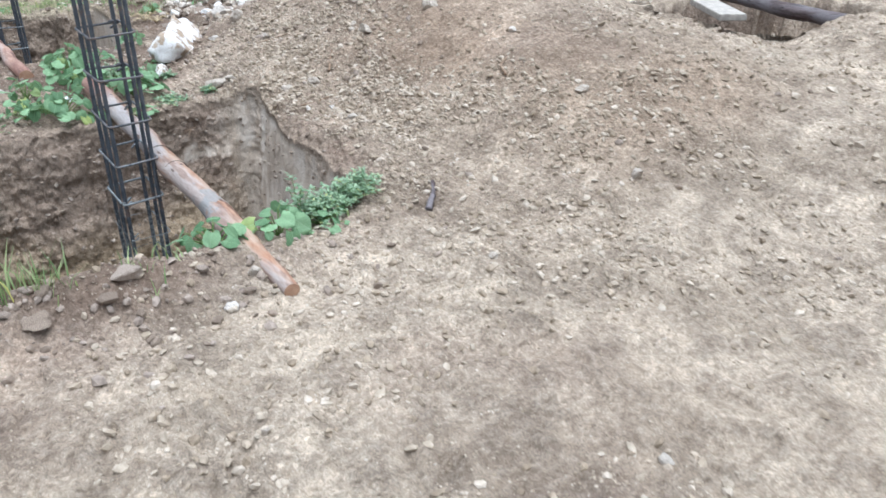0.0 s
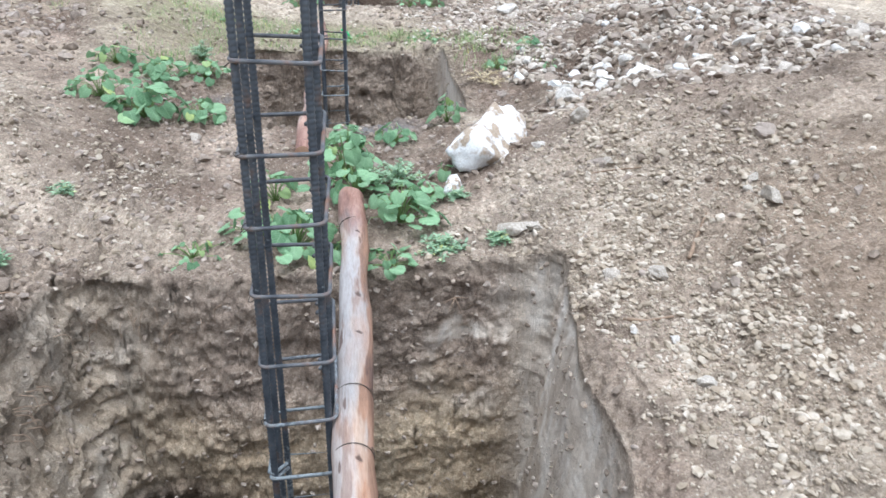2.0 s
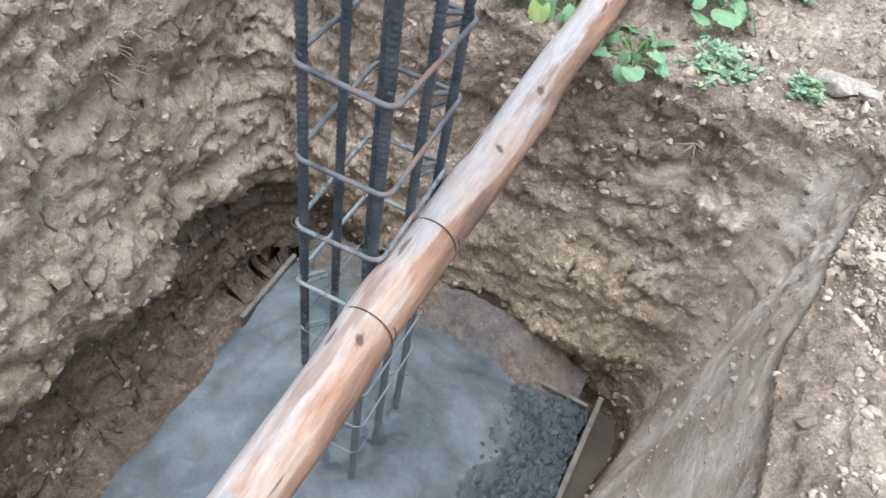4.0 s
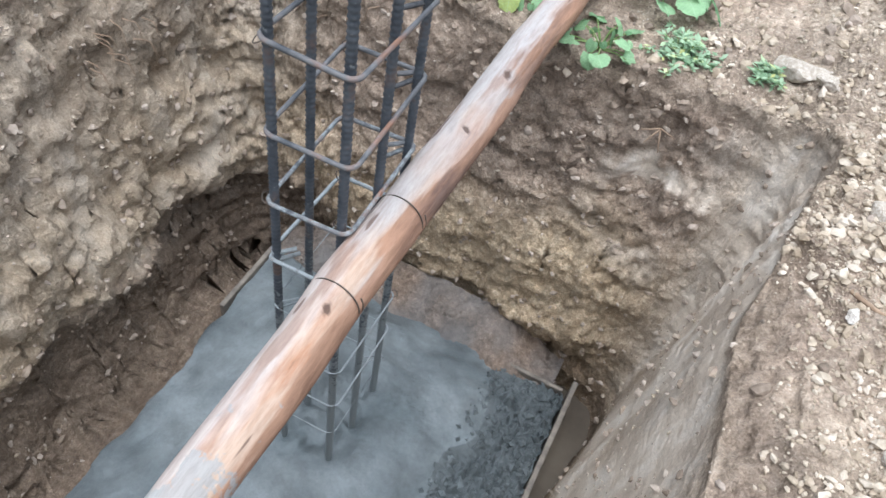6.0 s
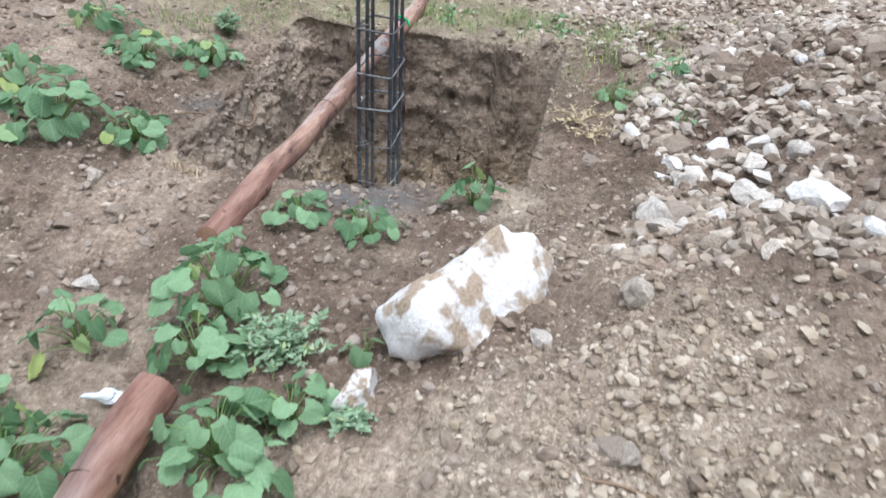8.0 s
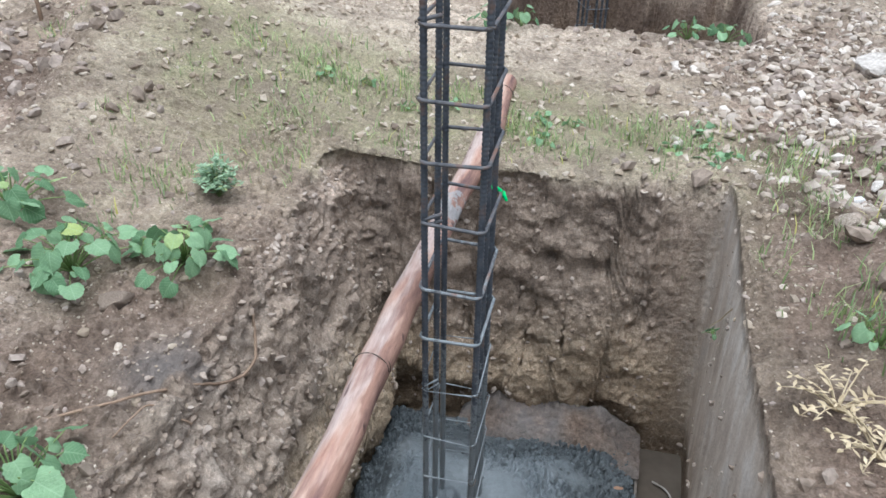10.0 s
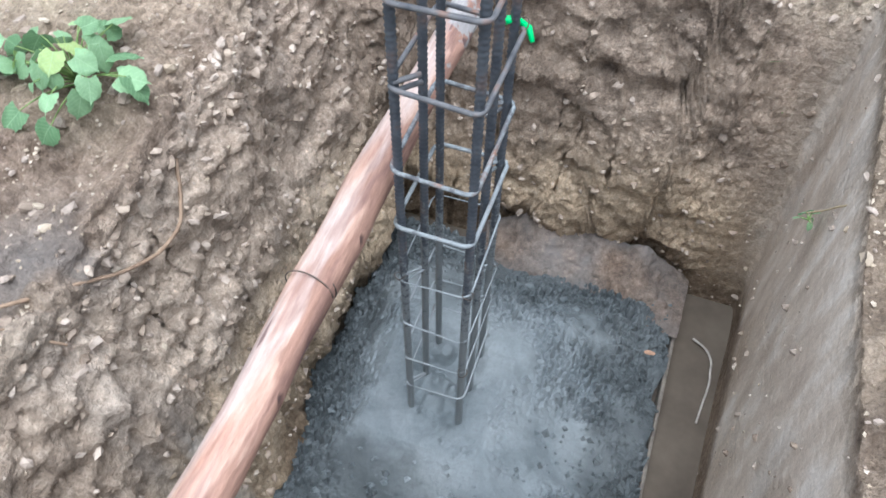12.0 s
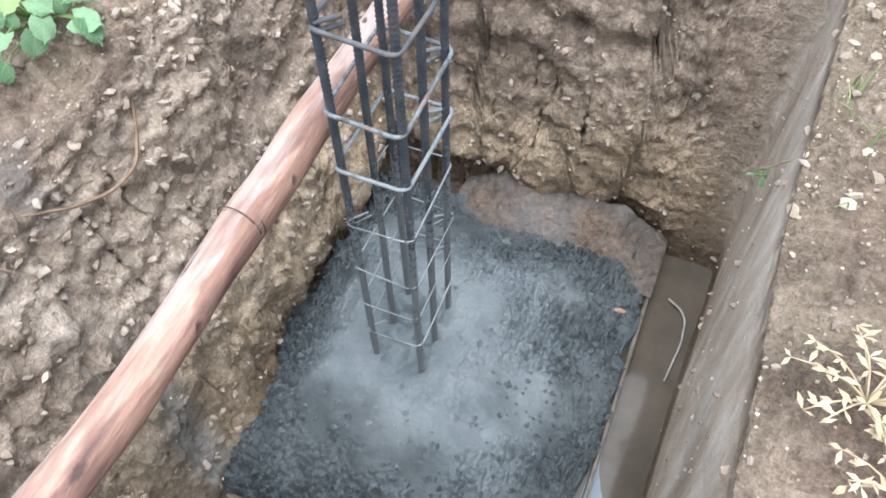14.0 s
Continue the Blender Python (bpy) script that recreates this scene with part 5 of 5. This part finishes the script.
broad_plant(0.30, 4.86, 9, 0.13, 0.07, 0.06, 17)
broad_plant(2.02, 7.50, 6, 0.09, 0.1, 0.075, 18)
broad_plant(2.28, 7.62, 7, 0.11, 0.12, 0.075, 19)
broad_plant(2.33, 7.15, 4, 0.08, 0.08, 0.06, 20)


for x, y, n, seed in ((0.45, 10.42, 6, 71), (0.62, 10.5, 4, 72), (1.62, 10.5, 7, 73), (1.85, 10.55, 6, 74), (2.2, 11.7, 7, 75), (0.28, 11.5, 6, 76)):
    broad_plant(x, y, n, 0.13, 0.13, 0.085, seed, "small weed at the far pit's edge")


def feather_weed(x, y, fronds, reach, tall, seed, label="grey-green feathery weed with tiny divided leaves"):
    r = random.Random(seed)
    root = tagged(new("feathery_weed"), label, "plant", "feathery weeds")
    root.matrix_world = pose(x, y, height(x, y) - 0.01)
    stems, V, F = [], [], []
    for k in range(fronds):
        a, f = k * 2.39996, math.sqrt((k + 0.5) / fronds)
        d, h = reach * f * r.uniform(0.7, 1.1), tall * (1.05 - 0.6 * f) * r.uniform(0.7, 1.1)
        tip = np.array([d * math.cos(a), d * math.sin(a), h])
        t = np.linspace(0, 1, 7)[:, None]
        path = tip * t + np.array([0, 0, 0.35 * h]) * np.sin(np.pi * t)
        stems.append((path, np.linspace(0.0022, 0.0008, 7)))
        for i in range(26):
            u = r.uniform(0.3, 1)
            p = path[min(6, int(u * 6))] + np.array([r.uniform(-0.008, 0.008) for _ in range(3)])
            b = r.uniform(0, 6.28)
            e = np.array([math.cos(b), math.sin(b), r.uniform(-0.3, 0.5)]) * r.uniform(0.014, 0.032)
            n = np.array([-math.sin(b), math.cos(b), r.uniform(-0.4, 0.4)]) * r.uniform(0.004, 0.007)
            o = len(V)
            V += [p, p + 0.5 * e + n, p + e, p + 0.5 * e - n]
            F.append((o, o + 1, o + 2, o + 3))
    tagged(part("stem", tubes("stem", stems, 4), STEM, root), kind="stuff")
    tagged(part("foliage", mesh_of("foliage", V, F), FERN, root, "small divided grey-green leaflets"), kind="stuff")


feather_weed(1.17, 5.42, 26, 0.19, 0.14, 1)
feather_weed(1.32, 4.78, 16, 0.16, 0.06, 2)
feather_weed(1.45, 2.85, 30, 0.15, 0.15, 3)
feather_weed(1.57, 2.90, 24, 0.13, 0.14, 33)
feather_weed(1.31, 2.79, 30, 0.15, 0.14, 13)
feather_weed(1.20, 2.75, 14, 0.10, 0.26, 4)
feather_weed(-0.12, 7.92, 24, 0.13, 0.17, 5, "dense dark-green feathery bush at the pit's edge")
feather_weed(1.43, 5.20, 9, 0.08, 0.05, 6)
feather_weed(-0.32, 4.55, 10, 0.08, 0.06, 7)
feather_weed(1.55, 4.78, 8, 0.07, 0.04, 8)
feather_weed(-0.25, 5.15, 8, 0.08, 0.06, 9)


def blades(name, seed, spots, mat, label, category, kind="stuff"):
    """Grass: bent strips, at spots of (x, y, spread, count, length)."""
    r = np.random.RandomState(seed)
    V, F = [], []
    for x, y, spread, count, length in spots:
        for _ in range(count):
            px, py = x + r.normal() * spread, y + r.normal() * spread
            if any(p[0] - 0.02 < px < p[1] + 0.02 and p[2] - 0.02 < py < p[3] + 0.02 for p in PITS[:3]):
                continue
            a, l = r.uniform(0, 6.28), length * r.uniform(0.5, 1.2)
            c, s, w, z = math.cos(a), math.sin(a), r.uniform(0.0016, 0.0035), height(px, py)
            lean = r.uniform(0.2, 0.9)
            o = len(V)
            for k, u in enumerate((0, 0.5, 1)):
                ww = w * (1, 0.8, 0.1)[k]
                q = lean * l * u * u
                V += [(px + c * q - s * ww, py + s * q + c * ww, z - 0.005 + l * u * (1 - 0.35 * lean * u)), (px + c * q + s * ww, py + s * q - c * ww, z - 0.005 + l * u * (1 - 0.35 * lean * u))]
            F += [(o, o + 1, o + 3, o + 2), (o + 2, o + 3, o + 5, o + 4)]
    return thing(name, mesh_of(name, V, F), mat, label, category, kind=kind)


gr = np.random.RandomState(4)
tufts = [(gr.normal(0.8, 0.9), gr.normal(8.95, 0.22), 0.07, 34, 0.07) for _ in range(55)]
tufts += [(gr.normal(-0.2, 0.25), gr.normal(8.3, 0.35), 0.07, 30, 0.07) for _ in range(22)]
tufts += [(gr.normal(2.05, 0.16), gr.normal(8.3, 0.5), 0.06, 30, 0.08) for _ in range(22)]
tufts += [(gr.normal(2.3, 1.0), gr.normal(12.7, 0.3), 0.1, 26, 0.10) for _ in range(30)]
blades("grass", 1, tufts, GRASS, "short yellow-green grass round the pit", "grass")
blades("grass_tuft", 2, [(0.10, 2.64, 0.05, 60, 0.20), (0.22, 2.56, 0.04, 26, 0.12)], GRASS, "tuft of long bright green grass blades", "grass")
blades("grass_tuft", 3, [(0.55, 2.52, 0.06, 24, 0.08)], GRASS, "thin tuft of green grass", "grass")
blades("grass_tuft", 5, [(0.36, 6.42, 0.04, 22, 0.10)], STRAW, "tuft of dry grass at the pit's lip", "grass")


def dry_sprig(x, y, z, seed, size, label, turn=0.0):
    r = random.Random(seed)
    root = tagged(new("dry_plant"), label, "plant")
    root.matrix_world = pose(x, y, z, 0, 0, turn)
    stems, V, F = [], [], []
    for k in range(15):
        a = k * 2.4 + r.uniform(-0.3, 0.3)
        tip = np.array([math.cos(a), math.sin(a), r.uniform(0.15, 0.6)]) * size * r.uniform(0.6, 1.1)
        t = np.linspace(0, 1, 6)[:, None]
        path = tip * t + np.array([0, 0, 0.15 * size]) * np.sin(np.pi * t)
        stems.append((path, np.linspace(0.0028, 0.0012, 6)))
        for i in range(7):
            p = path[r.randint(2, 5)]
            b = r.uniform(0, 6.28)
            e = np.array([math.cos(b), math.sin(b), r.uniform(-0.2, 0.7)]) * r.uniform(0.016, 0.034)
            n = np.cross(e, (0, 0, 1)) * 0.16
            o = len(V)
            V += [p, p + 0.5 * e + n + np.array([0, 0, 0.003]), p + e, p + 0.5 * e - n]
            F.append((o, o + 1, o + 2, o + 3))
    tagged(part("stem", tubes("stem", stems, 5), STRAW, root), kind="stuff")
    tagged(part("foliage", mesh_of("foliage", V, F), STRAW, root, "withered straw-coloured leaves"), kind="stuff")


dry_sprig(1.87, 7.22, height(1.87, 7.22), 1, 0.15, "withered straw-coloured plant lying at the pit's edge")
dry_sprig(1.93, 7.08, height(1.93, 7.08), 2, 0.12, "withered straw-coloured plant on bare soil")


# ---- soil fallen onto the footings ----
def soil_drift(x0, x1, y0, y1, base, tall, seed, label):
    nx, ny = 110, 40
    gx, gy = [a.ravel() for a in np.meshgrid(np.linspace(x0, x1, nx), np.linspace(y0, y1, ny))]
    u, v = (gx - x0) / (x1 - x0), (gy - y0) / (y1 - y0)
    p = np.stack([gx, gy, 0 * gx], 1)
    z = base - 0.03 + (tall + 0.03) * v ** 0.8 * np.clip(np.minimum(u, 1 - u) * 5, 0, 1) + 0.025 * fbm(p, 9, seed, 3) + 0.022 * cells(p, 22, seed) - 0.01
    g = np.arange(nx * ny).reshape(ny, nx)
    me = quads_mesh("soil_drift", np.stack([gx, gy, z], 1), np.stack([g[:-1, :-1], g[:-1, 1:], g[1:, 1:], g[1:, :-1]], -1).reshape(-1, 4))
    me.attributes.new("soil", "FLOAT_COLOR", "POINT").data.foreach_set("color", np.tile([0.8, 0.0, 0.25, 0], nx * ny).astype(np.float32))
    me.attributes.new("slick", "FLOAT", "POINT")
    me.attributes.new("cement", "FLOAT", "POINT").data.foreach_set("value", np.clip(0.55 + 0.5 * fbm(p, 7, seed + 1, 3), 0, 1).astype(np.float32))
    me.attributes.new("damp_shade", "FLOAT", "POINT").data.foreach_set("value", np.full(nx * ny, 1.0, np.float32))
    thing("soil_drift", me, SOIL, label, "soil", kind="stuff")


soil_drift(0.72, 1.56, 8.13, 8.40, -1.11, 0.10, 3, "brown soil crumbled onto the back of the footing")
soil_drift(0.20, 1.40, 4.27, 4.50, -1.045, 0.07, 4, "dark soil crumbled along the back of the footing")


# ---- roots, twigs and litter ----
def twig(path, r0, r1, mat, label, name="twig", category="twig"):
    path = np.asarray(path, float)
    u = np.linspace(0, len(path) - 1, 40)
    p = np.stack([np.interp(u, np.arange(len(path)), path[:, k]) for k in range(3)], 1)
    for k in range(3):
        q = np.concatenate([np.repeat(p[:1, k], 4), p[:, k], np.repeat(p[-1:, k], 4)])
        p[:, k] = np.convolve(q, np.ones(9) / 9, "valid")
    p = p + 0.004 * np.stack([fbm(p, 12, 3, 2), fbm(p, 12, 4, 2), fbm(p, 12, 5, 2)], 1)
    return thing(name, tube(name, p, np.linspace(r0, r1, 40), 7), mat, label, category)


def on_ground(pts, lift):
    return [(x, y, height(x, y) + lift) for x, y in pts]


twig(on_ground([(1.86, 4.12), (1.93, 4.07), (2.02, 4.06)], 0.006), 0.007, 0.004, ROOT, "rust-brown root lying in gravel", "root", "root")
twig(on_ground([(2.15, 4.3), (2.25, 4.44), (2.38, 4.62)], 0.006), 0.008, 0.004, ROOT, "bent dark root half buried in the spoil heap", "root", "root")
twig(on_ground([(2.66, 3.22), (2.70, 3.33), (2.78, 3.36)], 0.02), 0.008, 0.004, ROOT, "dark forked twig on the spoil heap")
twig(on_ground([(0.17, 7.52), (0.24, 7.41), (0.27, 7.3), (0.26, 7.14), (0.2, 6.98), (0.1, 6.83), (-0.02, 6.75)], 0.012), 0.005, 0.004, ROOT, "long thin root hanging over the dug bank", "root", "root")
twig(on_ground([(0.28, 6.95), (0.2, 6.9), (0.16, 6.78)], 0.012), 0.003, 0.002, ROOT, "fine pale rootlet in the dug bank", "root", "root")
twig(on_ground([(-0.46, 4.15), (-0.32, 4.3), (-0.2, 4.42), (-0.14, 4.5)], 0.02), 0.004, 0.003, ROOT, "thin dry twig on the pit's edge")
for k, (dx, dz) in enumerate(((0.05, 0.02), (-0.05, 0.0), (0.02, -0.05), (-0.03, -0.04))):
    twig([(1.352, 4.60, 0.0), (1.352 + 0.5 * dx, 4.572, 0.5 * dz + 0.005), (1.352 + dx, 4.562, dz)], 0.0028, 0.0012, ROOT, "dry rootlet poking out of the pit wall", "root", "root")
tagged(stone(0.53, 6.84, 0.10, 701, CLOD, "grey broken stone in the pit's flooded corner", (1, 0.7, 0.8), 30, 3, 0.0), category="stone").location.z = -1.16
thing("stick", tube("stick", [(-1.55, 8.95, 0.2), (-1.57, 8.97, 0.5), (-1.64, 9.0, 0.85)], [0.012, 0.01, 0.007], 7), ROOT, "thin bare stick standing in the ground", "stick")
wr = random.Random(6)
for k in range(14):
    x, y = wr.uniform(-0.1, 2.1), wr.uniform(8.62, 9.15)
    broad_plant(x, y, 4, 0.06, 0.05, 0.055, 400 + k, "small green weed in short grass")
twig(on_ground([(1.95, 5.0), (2.05, 4.98), (2.18, 4.9)], 0.008), 0.004, 0.003, ROOT, "thin dry twig on pebbles")
twig(on_ground([(1.72, 2.58), (1.79, 2.64), (1.86, 2.75)], 0.006), 0.017, 0.009, LOG_DARK, "dark grey-brown piece of bark on bare ground", "bark_piece", "bark")
twig([(1.84, 7.78, 0.11), (1.73, 7.86, 0.03), (1.67, 7.98, -0.18)], 0.0035, 0.002, STRAW, "thin stalk growing out of the pit wall", "stalk", "plant")
broad_plant(1.69, 7.985, 3, 0.03, 0.012, 0.055, 31, "tiny green seedling on the pit wall", -0.19)

twig([(1.62, 8.196, -1.205), (1.70, 8.16, -1.205), (1.715, 8.06, -1.205), (1.70, 7.9, -1.205), (1.69, 7.85, -1.205)], 0.0045, 0.004, BOARD, "thin pale cord lying in muddy water", "cord", "cord")
tagged(stone(1.469, 7.988, 0.022, 702, END_WOOD, "orange-brown chip of wood on wet concrete", (1, 0.5, 0.3), 20, 2, 0.0, "wood_chip"), category="wood chip").location.z = -1.06
broad_plant(0.855, 6.497, 3, 0.02, 0.02, 0.03, 61, "tiny green seedling on the pit's lip")
sr = random.Random(12)
for x, y in ((0.93, 6.46), (0.98, 6.50), (0.54, 6.62), (0.56, 6.66), (0.40, 6.70), (0.44, 6.66), (0.62, 6.5)):
    a, l = sr.uniform(0, 6.28), sr.uniform(0.05, 0.11)
    twig(on_ground([(x, y), (x + 0.5 * l * math.cos(a), y + 0.5 * l * math.sin(a)), (x + l * math.cos(a + 0.5), y + l * math.sin(a + 0.5))], 0.012), 0.002, 0.001, STRAW, "thin dry straw on dug soil", "straw", "straw")
for k in range(26):
    side = k % 2
    x, y = (sr.uniform(-0.05, 0.45), 4.60) if side else (-0.12, sr.uniform(3.9, 4.6))
    z, l = sr.uniform(-0.12, 0.02), sr.uniform(0.03, 0.07)
    d = (sr.uniform(-0.02, 0.02), -0.04) if side else (0.05, sr.uniform(-0.02, 0.02))
    twig([(x, y, z), (x + d[0], y + d[1], z + 0.005), (x + 1.3 * d[0], y + 1.3 * d[1], z - l)], 0.0018, 0.0007, ROOT, "fine rootlet hanging from the pit's edge", "root", "root")

strip = tube("plastic_strip", [(0.915, 7.69, 0.43), (0.93, 7.715, 0.42), (0.955, 7.72, 0.40), (0.97, 7.70, 0.385)], [0.009, 0.007, 0.008, 0.005], 6)
thing("plastic_strip", strip, GREEN_PLASTIC, "bright green plastic strip tied to a bar", "plastic strip")
LITTER = plain("white_plastic", (0.55, 0.6, 0.63), (0.8, 0.83, 0.85), 0.4)
me = rock_shape("litter", 77, 3, 1.6, (1, 0.5, 0.25), 9)
ob = thing("litter", me, LITTER, "crumpled scrap of white plastic among weeds", "litter")
ob.matrix_world = pose(0.80, 5.17, height(0.80, 5.17) + 0.03, 20, 10, 30) @ Matrix.Scale(0.05, 4)
